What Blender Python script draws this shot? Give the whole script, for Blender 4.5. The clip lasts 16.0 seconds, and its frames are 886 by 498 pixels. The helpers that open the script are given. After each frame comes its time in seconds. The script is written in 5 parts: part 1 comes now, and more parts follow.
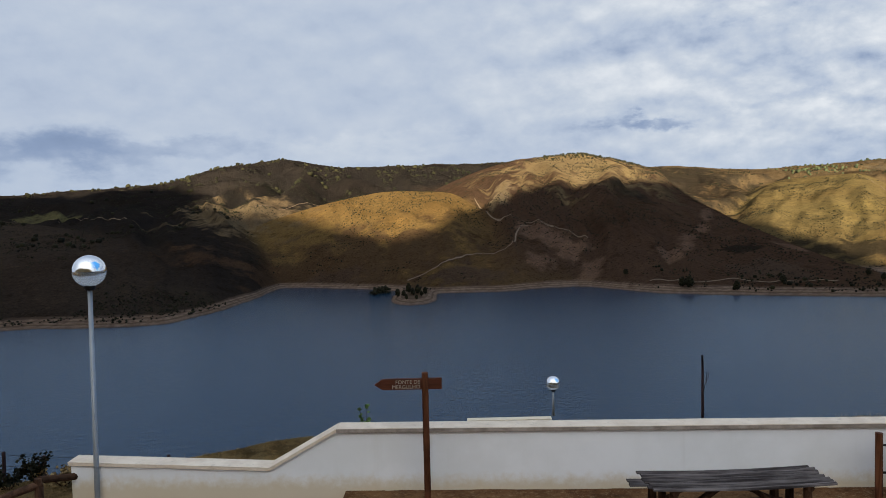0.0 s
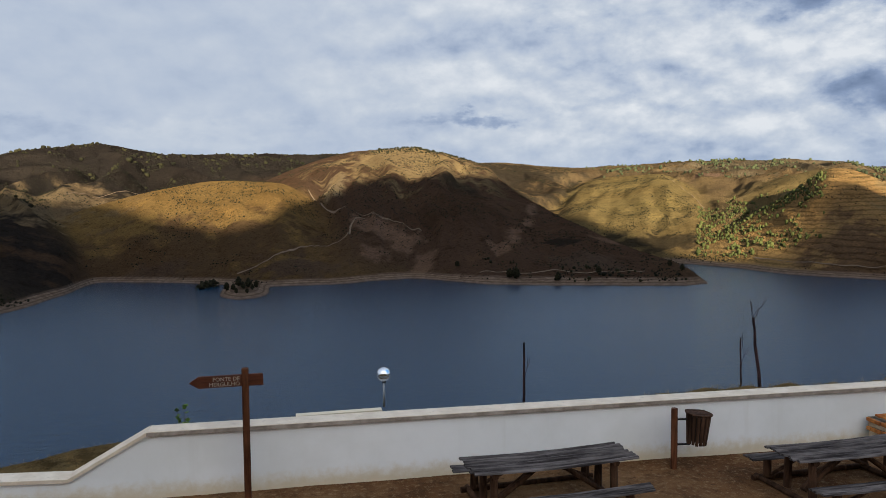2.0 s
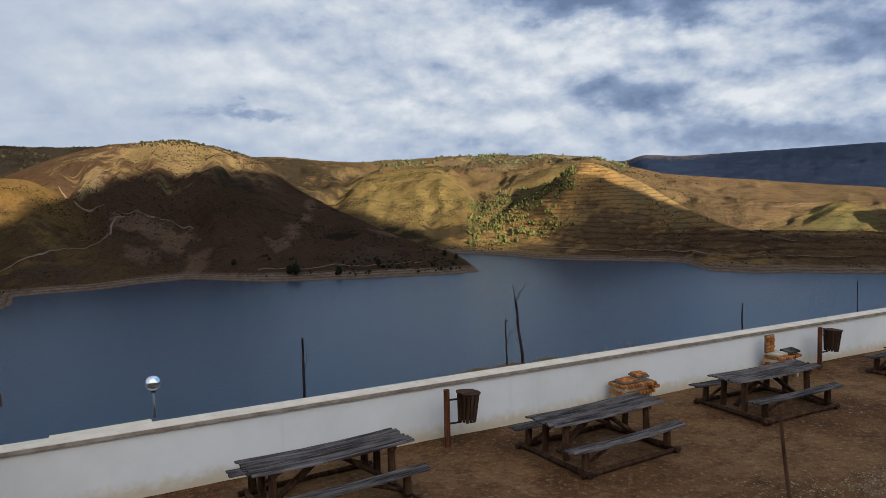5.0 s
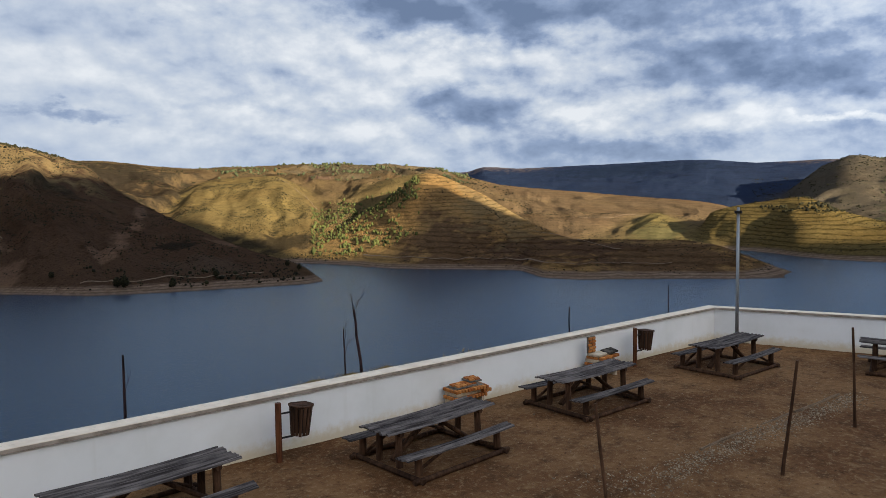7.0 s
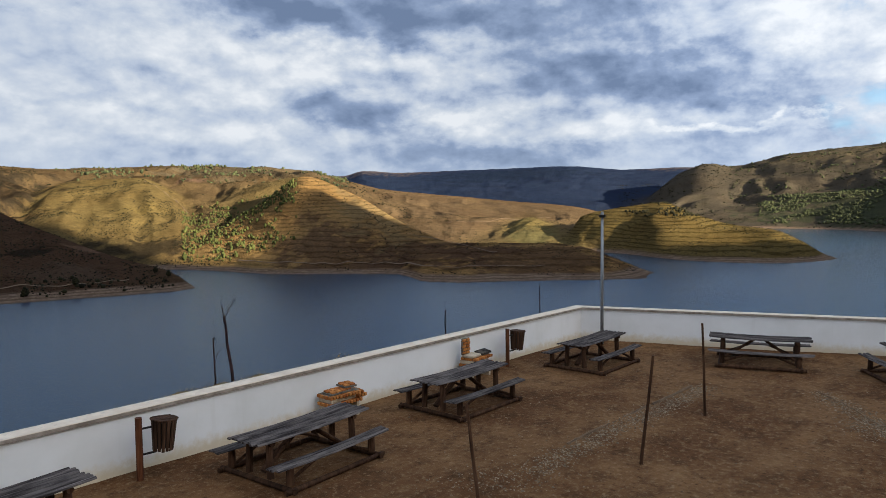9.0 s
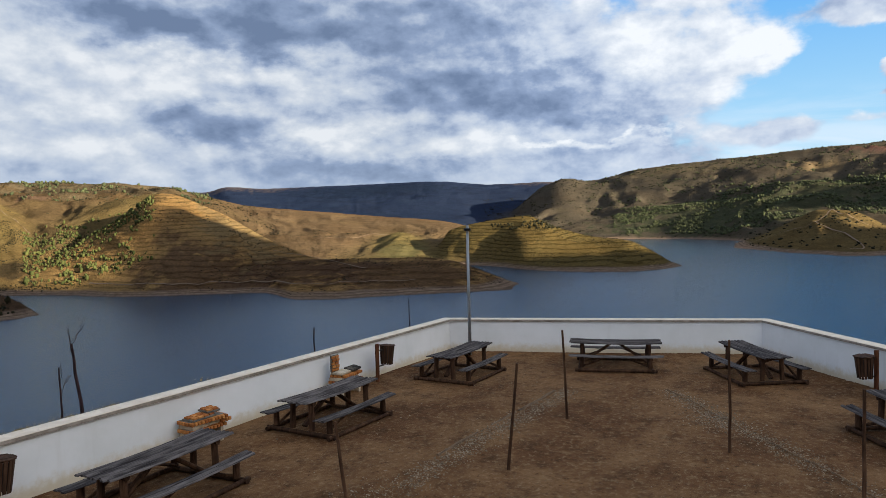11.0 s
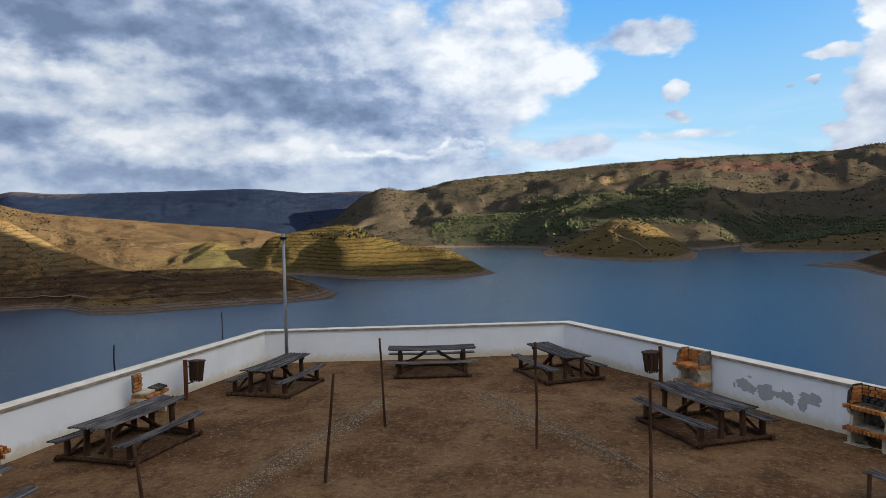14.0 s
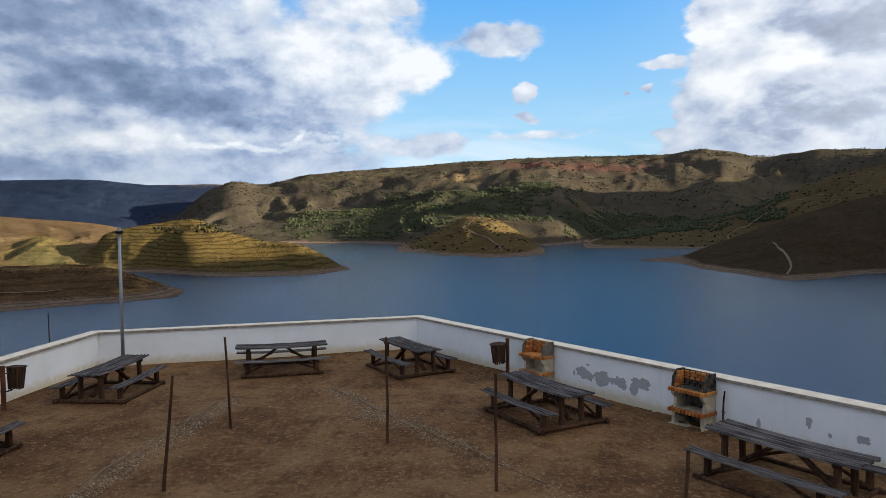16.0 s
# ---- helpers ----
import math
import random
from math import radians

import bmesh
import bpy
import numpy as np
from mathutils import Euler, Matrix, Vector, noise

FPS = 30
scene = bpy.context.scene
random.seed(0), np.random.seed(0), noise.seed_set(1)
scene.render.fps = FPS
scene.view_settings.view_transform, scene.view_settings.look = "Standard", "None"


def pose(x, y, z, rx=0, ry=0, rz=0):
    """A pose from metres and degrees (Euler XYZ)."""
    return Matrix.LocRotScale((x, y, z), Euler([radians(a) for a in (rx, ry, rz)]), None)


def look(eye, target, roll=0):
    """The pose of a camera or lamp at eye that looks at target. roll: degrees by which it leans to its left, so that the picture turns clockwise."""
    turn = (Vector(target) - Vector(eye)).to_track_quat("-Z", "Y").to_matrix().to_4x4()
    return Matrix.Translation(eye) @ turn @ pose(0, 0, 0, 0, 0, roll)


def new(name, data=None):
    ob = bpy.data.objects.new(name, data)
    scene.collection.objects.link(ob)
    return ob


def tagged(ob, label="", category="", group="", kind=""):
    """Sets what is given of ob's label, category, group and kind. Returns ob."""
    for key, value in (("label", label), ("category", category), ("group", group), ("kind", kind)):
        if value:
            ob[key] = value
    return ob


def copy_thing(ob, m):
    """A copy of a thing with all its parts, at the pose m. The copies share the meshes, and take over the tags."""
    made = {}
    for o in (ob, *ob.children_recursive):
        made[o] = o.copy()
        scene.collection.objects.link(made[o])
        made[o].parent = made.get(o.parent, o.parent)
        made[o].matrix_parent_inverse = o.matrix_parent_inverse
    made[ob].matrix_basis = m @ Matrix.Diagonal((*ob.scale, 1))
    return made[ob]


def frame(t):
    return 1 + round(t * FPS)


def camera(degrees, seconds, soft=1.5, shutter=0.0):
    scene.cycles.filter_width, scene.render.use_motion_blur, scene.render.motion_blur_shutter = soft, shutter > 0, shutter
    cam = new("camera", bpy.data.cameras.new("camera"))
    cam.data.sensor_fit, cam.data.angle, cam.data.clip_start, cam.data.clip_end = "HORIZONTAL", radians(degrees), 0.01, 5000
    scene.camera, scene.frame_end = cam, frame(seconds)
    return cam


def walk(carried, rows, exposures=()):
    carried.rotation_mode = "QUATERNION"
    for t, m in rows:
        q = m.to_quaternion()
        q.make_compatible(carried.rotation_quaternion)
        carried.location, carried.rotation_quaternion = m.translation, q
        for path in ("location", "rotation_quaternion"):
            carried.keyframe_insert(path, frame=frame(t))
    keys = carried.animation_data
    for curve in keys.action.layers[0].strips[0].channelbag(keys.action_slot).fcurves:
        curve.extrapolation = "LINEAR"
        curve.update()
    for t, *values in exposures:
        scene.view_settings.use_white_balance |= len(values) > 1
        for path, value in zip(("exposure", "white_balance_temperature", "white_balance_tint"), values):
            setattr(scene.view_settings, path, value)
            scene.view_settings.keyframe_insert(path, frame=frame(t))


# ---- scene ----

# ------------------------------------------------------------------ camera
cam = camera(63.15, 16.0, soft=0.6)
PATH = [  # seconds, eye x, y, z, yaw, pitch, roll
    (0.0, 0.000, 0.000, 4.464, 0.00, -2.71, -1.38),
    (0.5, 0.047, 0.068, 4.454, -3.64, -3.25, -0.43),
    (1.0, 0.079, 0.102, 4.444, -7.21, -3.54, -0.24),
    (1.5, 0.130, 0.143, 4.425, -10.03, -3.77, -0.49),
    (2.0, 0.156, 0.167, 4.415, -13.08, -3.52, -0.52),
    (2.5, 0.158, 0.143, 4.417, -16.18, -3.39, -0.37),
    (3.0, 0.178, 0.132, 4.415, -19.59, -3.48, -0.57),
    (3.5, 0.197, 0.151, 4.404, -23.12, -3.33, -0.61),
    (4.0, 0.201, 0.140, 4.400, -25.66, -3.80, -1.16),
    (6.5, 0.408, 0.021, 4.390, -39.42, -3.75, -0.66),
    (7.0, 0.452, 0.021, 4.371, -42.78, -3.72, -0.80),
    (7.5, 0.476, 0.016, 4.367, -44.95, -3.70, -0.82),
    (8.0, 0.502, 0.000, 4.366, -47.03, -3.87, -0.35),
    (8.5, 0.493, -0.047, 4.371, -48.80, -3.83, -0.56),
    (9.0, 0.547, -0.046, 4.361, -52.35, -3.51, -0.61),
    (9.5, 0.569, -0.046, 4.356, -55.98, -3.44, -0.66),
    (12.0, 0.592, -0.138, 4.344, -67.12, -2.01, -1.31),
    (12.5, 0.622, -0.137, 4.345, -70.04, -1.95, -1.06),
    (13.0, 0.642, -0.140, 4.344, -72.23, -1.62, -1.27),
    (13.5, 0.655, -0.147, 4.340, -74.37, -1.96, -1.01),
    (14.0, 0.674, -0.152, 4.332, -76.91, -2.07, -1.17),
    (14.5, 0.701, -0.171, 4.326, -79.42, -2.63, -1.07),
    (15.0, 0.704, -0.187, 4.326, -81.74, -2.77, -1.14),
    (15.5, 0.708, -0.211, 4.319, -84.95, -2.44, -0.78),
    (16.0, 0.749, -0.231, 4.313, -88.36, -2.59, -0.65),
]


def aim(x, y, z, yaw, pitch, roll):
    a, b = radians(yaw), radians(pitch)
    ahead = Vector((-math.sin(a) * math.cos(b), math.cos(a) * math.cos(b), math.sin(b)))
    eye = Vector((x, y, z))
    return look(eye, eye + ahead, roll)


walk(cam, [(t, aim(*row)) for t, *row in PATH], exposures=[(0.0, 2.34), (3.5, 2.28), (6.5, 2.37), (9.5, 2.40), (16.0, 2.41)])

# ------------------------------------------------------------------ light
SUN_AZ, SUN_EL = 183.0, 13.0  # bearing clockwise from +y, and height
sun_way = Vector((math.sin(radians(SUN_AZ)) * math.cos(radians(SUN_EL)), math.cos(radians(SUN_AZ)) * math.cos(radians(SUN_EL)), math.sin(radians(SUN_EL))))
sun = new("sun", bpy.data.lights.new("sun", "SUN"))
sun.data.energy, sun.data.angle, sun.data.color = 5.0, radians(0.6), (1.0, 0.86, 0.62)
sun.matrix_world = look((0, 0, 200), Vector((0, 0, 200)) - sun_way)


class Nodes:
    """Short hand for building a node tree."""

    def __init__(self, tree):
        self.tree = tree
        tree.nodes.clear()

    def add(self, kind, inputs=None, **attrs):
        n = self.tree.nodes.new(kind)
        for k, v in attrs.items():
            setattr(n, k, v)
        for k, v in (inputs or {}).items():
            self.put(n, k, v)
        return n

    def put(self, n, k, v):
        if isinstance(v, bpy.types.NodeSocket):
            self.tree.links.new(v, n.inputs[k])
        else:
            n.inputs[k].default_value = v

    def math(self, op, a, b=0.0, c=0.0, clamp=False):
        return self.add("ShaderNodeMath", {0: a, 1: b, 2: c}, operation=op, use_clamp=clamp).outputs[0]

    def step(self, x, lo, hi, to0=0.0, to1=1.0):
        return self.add("ShaderNodeMapRange", {0: x, 1: lo, 2: hi, 3: to0, 4: to1}, interpolation_type="SMOOTHSTEP").outputs[0]

    def noise(self, scale, vector=None, detail=4.0, rough=0.55, distortion=0.0, dims="3D"):
        n = self.add("ShaderNodeTexNoise", {"Scale": scale, "Detail": detail, "Roughness": rough, "Distortion": distortion}, noise_dimensions=dims)
        if vector is not None:
            self.put(n, "Vector", vector)
        return n.outputs[0]

    def mix(self, f, a, b, blend="MIX"):
        n = self.add("ShaderNodeMix", data_type="RGBA", blend_type=blend)
        self.put(n, 0, f), self.put(n, 6, a), self.put(n, 7, b)
        return n.outputs[2]

    def ramp(self, f, stops):
        n = self.add("ShaderNodeValToRGB", {0: f})
        while len(n.color_ramp.elements) < len(stops):
            n.color_ramp.elements.new(0.5)
        for e, (p, c) in zip(n.color_ramp.elements, stops):
            e.position, e.color = p, (*c, 1)
        return n.outputs[0]


def rgb(r, g, b):
    return (r, g, b, 1.0)


# sky: clear air with a broken deck of cloud, open towards the east
world = bpy.data.worlds.new("sky")
scene.world = world
world.use_nodes = True
W = Nodes(world.node_tree)
air = W.add("ShaderNodeTexSky", sky_type="NISHITA", sun_disc=False, sun_elevation=radians(SUN_EL), sun_rotation=radians(SUN_AZ), altitude=400.0)
way = W.add("ShaderNodeTexCoord").outputs["Generated"]
sep = W.add("ShaderNodeSeparateXYZ", {0: way})
wx, wy, wz = sep.outputs
flat = W.add("ShaderNodeCombineXYZ", {0: wx, 1: wy, 2: W.math("MULTIPLY", wz, 2.1)}).outputs[0]
bearing = W.math("MULTIPLY", W.math("ARCTAN2", wx, wy), 57.29578)
height = W.math("MULTIPLY", W.math("ARCSINE", wz), 57.29578)


def lifted(vector, by):
    return W.add("ShaderNodeVectorMath", {0: vector, 1: by}, operation="ADD").outputs[0]


def cloud_mass(vector):
    big = W.noise(4.2, vector, 3.0, 0.5, 0.15)
    fine_ = W.noise(10.0, W.add("ShaderNodeVectorMath", {0: vector, 1: (1.0, 1.0, 0.72)}, operation="MULTIPLY").outputs[0], 9.0, 0.57, 0.1)
    puff = W.add("ShaderNodeTexVoronoi", {"Vector": vector, "Scale": 17.0, "Detail": 3.0, "Roughness": 0.5, "Smoothness": 0.6}, feature="SMOOTH_F1", normalize=True).outputs["Distance"]
    return W.math("SUBTRACT", W.math("ADD", W.math("MULTIPLY", big, 0.50), W.math("MULTIPLY", fine_, 0.50)), W.math("MULTIPLY_ADD", puff, 0.26, -0.08))


mass = cloud_mass(flat)
relief = W.math("SUBTRACT", mass, cloud_mass(lifted(flat, (0.004, -0.008, 0.035))))
# ragged edges: bearing and height are shaken before the clouds are laid out by them
shake_a = W.math("MULTIPLY_ADD", W.noise(6.0, flat, 8.0, 0.60), 20.0, -10.0)
shake_h = W.math("MULTIPLY_ADD", W.noise(7.0, lifted(flat, (3.1, 1.7, 5.3)), 8.0, 0.60), 8.0, -4.0)
where = W.add("ShaderNodeCombineXYZ", {0: W.math("ADD", bearing, shake_a), 1: W.math("ADD", height, shake_h)}).outputs[0]
near_where = W.add("ShaderNodeCombineXYZ", {0: W.math("MULTIPLY_ADD", shake_a, 0.35, bearing), 1: W.math("MULTIPLY_ADD", shake_h, 0.35, height)}).outputs[0]


def masses(rows, place, soft_=0.15):
    """The sum of soft oval masses: bearing, height, half width, half height in degrees, weight."""
    total = None
    for a_, h_, wide_, tall_, weight in rows:
        scaled = W.add("ShaderNodeVectorMath", {0: place, 1: (1 / wide_, 1 / tall_, 0), 2: (-a_ / wide_, -h_ / tall_, 0)}, operation="MULTIPLY_ADD").outputs[0]
        d = W.add("ShaderNodeVectorMath", {0: scaled}, operation="LENGTH").outputs["Value"]
        one = W.step(d, 1.25, soft_, 0.0, weight)
        total = one if total is None else W.math("ADD", total, one)
    return total


# grey bellies, bright billows, the opening of blue air to the east and the small clouds in it
BELLIES = [(54.6, 14.8, 21.6, 3.8, 0.43), (67.4, 9.2, 12.6, 2.8, 0.42), (63.9, 12.2, 9.0, 2.7, 0.15), (42.0, 13.8, 9.0, 2.2, 0.20), (54.0, 4.4, 13.0, 2.2, 0.20), (114.0, 9.2, 5.5, 1.4, 0.25), (33.0, 8.0, 6.0, 1.0, 0.10), (46.4, 7.2, 9.5, 1.5, 0.30), (58.8, 4.2, 7.6, 1.2, 0.16), (15.3, 6.9, 4.9, 0.6, 0.16), (27.2, 7.3, 5.4, 0.7, 0.16), (-29.3, 4.8, 10.8, 1.8, 0.3), (-16.9, 5.6, 6.7, 1.0, 0.2), (16.1, 6.9, 4.0, 0.6, 0.16), (21.7, 14.2, 2.7, 0.9, 0.15), (113.3, 6.7, 7.0, 1.5, 0.52), (118.2, 13.4, 5.5, 3.0, 0.5)]
BILLOWS = [(43.0, 10.8, 9.5, 2.2, 0.20), (79.0, 13.9, 11.7, 3.4, 0.24), (85.3, 10.7, 8.5, 2.5, 0.26), (73.1, 5.9, 6.3, 0.5, 0.34), (77.1, 6.7, 1.1, 0.7, 0.35), (66.0, 5.3, 12.0, 0.9, 0.10), (48.1, 11.8, 8.5, 2.2, 0.2), (55.0, 7.1, 4.0, 1.5, 0.22), (29.8, 11.5, 9.4, 2.5, 0.14), (12.0, 9.0, 11.7, 1.3, 0.12), (9.5, 13.5, 6.7, 1.3, 0.08), (-7.1, 5.7, 11.7, 0.9, 0.1), (112.9, 10.3, 7.6, 2.7, 0.26), (110.3, 14.6, 4.0, 2.0, 0.2)]
OPENING = [(98.5, 13.5, 10.0, 9.5, 1.0), (93.0, 6.5, 13.0, 4.2, 0.8), (100, 40, 42, 27, 1.3)]
SMALL = [(92.8, 13.5, 4.9, 1.7, 1.0), (95.0, 9.5, 1.5, 0.9, 0.9), (95.4, 7.9, 1.0, 0.6, 0.9), (104.4, 11.3, 2.1, 0.7, 0.75), (102.2, 9.2, 0.6, 0.4, 0.8), (103.7, 9.4, 0.5, 0.4, 0.8), (113.3, 8.7, 8.5, 4.3, 1.2), (110.7, 14.3, 4.3, 2.2, 1.2), (106.4, 5.6, 2.1, 1.2, 1.0), (86.5, 5.9, 4.5, 1.2, 0.7), (98.0, 6.3, 8.5, 0.7, 0.55), (84.9, 16.1, 1.8, 0.6, 0.8), (106.2, 7.5, 1.1, 0.5, 0.7)]
calm = W.step(bearing, -8.0, 40.0, 0.20, 1.0)
spread_ = W.math("SUBTRACT", masses(BILLOWS, where), masses(BELLIES, where))
grain = W.math("MULTIPLY", W.math("SUBTRACT", mass, 0.44), W.math("MULTIPLY", calm, 1.25))
lit = W.math("MULTIPLY", relief, W.math("MULTIPLY", calm, 2.1))
tone_ = W.math("ADD", W.math("ADD", W.math("ADD", spread_, W.step(bearing, 10.0, 60.0, 0.575, 0.53)), grain), lit)
cloud = W.ramp(tone_, [(0.0, (0.155, 0.220, 0.355)), (0.30, (0.265, 0.350, 0.520)), (0.55, (0.475, 0.555, 0.690)), (0.72, (0.590, 0.655, 0.750)), (0.97, (0.79, 0.83, 0.88))])
low = W.step(height, 6.0, 1.5, 0.0, 0.40)
cloud = W.mix(low, cloud, rgb(0.42, 0.52, 0.68))
open_ = W.math("MINIMUM", masses(OPENING, near_where, 0.55), 0.95)
small_ = masses(SMALL, near_where, 0.3)
cover = W.step(W.math("ADD", W.math("ADD", W.math("SUBTRACT", small_, open_), 0.66), W.math("MULTIPLY", W.math("SUBTRACT", mass, 0.44), 2.6)), 0.22, 0.60)
cover = W.math("MAXIMUM", cover, W.step(open_, 0.35, 0.10))
cloud = W.mix(W.math("MULTIPLY", small_, 0.08, clamp=True), cloud, rgb(0.86, 0.89, 0.93))
blue = W.mix(1.0, air.outputs[0], rgb(0.12, 0.12, 0.12), "MULTIPLY")
blue = W.mix(0.85, blue, W.mix(W.step(wz, 0.05, 0.36), rgb(0.36, 0.66, 0.90), rgb(0.075, 0.38, 0.88)))
streak = W.noise(3.0, W.add("ShaderNodeCombineXYZ", {0: wx, 1: wy, 2: W.math("MULTIPLY", wz, 7.0)}).outputs[0], 6.0, 0.6, 0.6)
blue = W.mix(W.math("MULTIPLY", W.step(wz, 0.17, 0.05), W.step(streak, 0.36, 0.62, 0.1, 0.8)), blue, rgb(0.72, 0.80, 0.89))
skycol = W.mix(cover, blue, cloud)


def toward(way_, lo, hi):
    dot = W.add("ShaderNodeVectorMath", {0: way, 1: way_}, operation="DOT_PRODUCT").outputs["Value"]
    return W.step(dot, lo, hi)


bright = toward((0.95, 0.05, 0.25), 0.86, 0.97)
# unseen sky overhead to the north, darkened to dim the water and south wall
north_dim = W.math("MULTIPLY", W.step(wz, 0.34, 0.60), toward((-0.15, 0.85, 0.5), 0.55, 0.92))
skycol = W.mix(W.math("MULTIPLY", north_dim, 0.75), skycol, rgb(0.24, 0.30, 0.41))
# it glows towards the hidden sun
glow = toward(tuple(sun_way), 0.15, 0.97)
skycol = W.mix(W.math("MULTIPLY", glow, 0.6), skycol, rgb(1.0, 0.93, 0.82))
high = W.math("MULTIPLY", W.step(wz, 0.38, 0.75, 0.193, 0.27), W.math("ADD", W.math("MULTIPLY_ADD", glow, 0.75, 1.0), W.math("MULTIPLY", bright, 0.14)))
back = W.add("ShaderNodeBackground", {0: skycol, 1: high})
W.tree.links.new(back.outputs[0], W.add("ShaderNodeOutputWorld").inputs[0])


# ------------------------------------------------------------------ materials
def material(name, build, matt=0.06):
    m = bpy.data.materials.new(name)
    m.use_nodes = True
    n = Nodes(m.node_tree)
    shader = n.add("ShaderNodeBsdfPrincipled", {"Specular IOR Level": matt})
    last = build(n, shader)
    n.tree.links.new(last if isinstance(last, bpy.types.NodeSocket) else shader.outputs[0], n.add("ShaderNodeOutputMaterial").inputs[0])
    return m


def bump(n, shader, height, strength=0.3, distance=0.02):
    n.put(shader, "Normal", n.add("ShaderNodeBump", {"Height": height, "Strength": strength, "Distance": distance}).outputs[0])


def local(n):
    return n.add("ShaderNodeTexCoord").outputs["Object"]


def place_of(n):
    return n.add("ShaderNodeNewGeometry").outputs["Position"]


def stretched(n, vector, scale):
    return n.add("ShaderNodeVectorMath", {0: vector, 1: scale}, operation="MULTIPLY").outputs[0]


def per_object(n):
    return n.add("ShaderNodeObjectInfo").outputs["Random"]


def wood(name, dark, light, grain=(1.2, 22.0, 22.0), rough=0.85):
    def build(n, s):
        v = local(n)
        shift = n.add("ShaderNodeVectorMath", {0: v, 1: n.add("ShaderNodeCombineXYZ", {0: n.math("MULTIPLY", per_object(n), 37.0)}).outputs[0]}, operation="ADD").outputs[0]
        g = n.noise(1.0, stretched(n, shift, grain), 5.0, 0.65, 0.4)
        blotch = n.noise(2.2, shift, 3.0)
        col = n.mix(n.step(g, 0.32, 0.68), rgb(*dark), rgb(*light))
        col = n.mix(n.math("MULTIPLY", n.step(blotch, 0.45, 0.7), 0.45), col, rgb(*[c * 0.55 for c in dark]))
        hue = n.add("ShaderNodeHueSaturation", {"Color": col, "Value": n.math("MULTIPLY_ADD", per_object(n), 0.5, 0.75)})
        n.put(s, "Base Color", hue.outputs[0])
        n.put(s, "Roughness", rough)
        bump(n, s, g, 0.5, 0.012)
    return material(name, build)


grey_wood = wood("weathered_grey_wood", (0.020, 0.016, 0.015), (0.132, 0.114, 0.107))
leg_wood = wood("weathered_brown_wood", (0.030, 0.016, 0.010), (0.090, 0.048, 0.028), (9.0, 9.0, 2.0))
stain_wood = wood("stained_brown_wood", (0.055, 0.020, 0.010), (0.15, 0.058, 0.028), (14.0, 14.0, 1.5), 0.65)
sign_wood = wood("stained_sign_wood", (0.06, 0.020, 0.011), (0.14, 0.050, 0.028), (1.5, 16.0, 16.0), 0.6)
bin_wood = wood("dark_bin_wood", (0.026, 0.014, 0.009), (0.085, 0.046, 0.029), (16.0, 16.0, 1.4), 0.75)
edge_wood = wood("pale_weathered_wood", (0.09, 0.060, 0.038), (0.24, 0.165, 0.105))
charred = wood("charred_wood", (0.012, 0.010, 0.012), (0.06, 0.035, 0.035), (10.0, 10.0, 1.2), 0.8)


def _render_wall(n, s):
    v = place_of(n)
    z = n.add("ShaderNodeSeparateXYZ", {0: v}).outputs[2]
    a, b = n.noise(0.55, v, 5.0, 0.6), n.noise(7.0, v, 5.0, 0.65)
    col = n.mix(n.step(a, 0.35, 0.7), rgb(0.80, 0.81, 0.82), rgb(0.71, 0.72, 0.715))
    # splashed earth along the foot, rain streaks under the cap
    foot = n.math("MULTIPLY", n.step(n.math("ADD", z, n.math("MULTIPLY", b, -0.34)), 0.16, -0.14), 0.75)
    col = n.mix(foot, col, rgb(0.56, 0.45, 0.27))
    streak = n.noise(1.0, stretched(n, v, (3.0, 3.0, 0.25)), 4.0, 0.6)
    col = n.mix(n.math("MULTIPLY", n.step(streak, 0.58, 0.8), 0.16), col, rgb(0.50, 0.48, 0.42))
    n.put(s, "Base Color", col)
    n.put(s, "Roughness", 0.9)
    bump(n, s, n.noise(60.0, v, 3.0), 0.15, 0.004)


white_render = material("white_limewashed_render", _render_wall)


def _cap(n, s):
    v = place_of(n)
    a = n.noise(3.0, v, 6.0, 0.65)
    col = n.mix(n.step(a, 0.3, 0.7), rgb(0.56, 0.465, 0.36), rgb(0.69, 0.595, 0.475))
    col = n.mix(n.math("MULTIPLY", n.step(n.noise(11.0, v, 4.0), 0.58, 0.72), 0.3), col, rgb(0.24, 0.21, 0.17))
    n.put(s, "Base Color", col)
    n.put(s, "Roughness", 0.9)
    bump(n, s, a, 0.3, 0.01)


cap_stone = material("beige_coping", _cap)
cap_edge = material("grey_shaded_edge", lambda n, s: (n.put(s, "Base Color", n.mix(n.step(n.noise(4.0, place_of(n), 6.0, 0.65), 0.32, 0.68), rgb(0.20, 0.165, 0.135), rgb(0.38, 0.33, 0.28))), n.put(s, "Roughness", 0.95)))


def _bare(n, s):
    v = place_of(n)
    a = n.noise(14.0, v, 5.0, 0.65)
    n.put(s, "Base Color", n.mix(a, rgb(0.29, 0.29, 0.295), rgb(0.44, 0.435, 0.43)))
    n.put(s, "Roughness", 0.95)
    bump(n, s, a, 0.4, 0.008)


bare_cement = material("bare_grey_cement", _bare)


def _concrete(n, s):
    v = local(n)
    a = n.noise(6.0, v, 6.0, 0.65)
    col = n.mix(n.step(a, 0.3, 0.72), rgb(0.30, 0.240, 0.170), rgb(0.56, 0.47, 0.35))
    n.put(s, "Base Color", col)
    n.put(s, "Roughness", 0.95)
    bump(n, s, n.noise(45.0, v, 4.0), 0.3, 0.006)


concrete = material("cream_precast_concrete", _concrete)


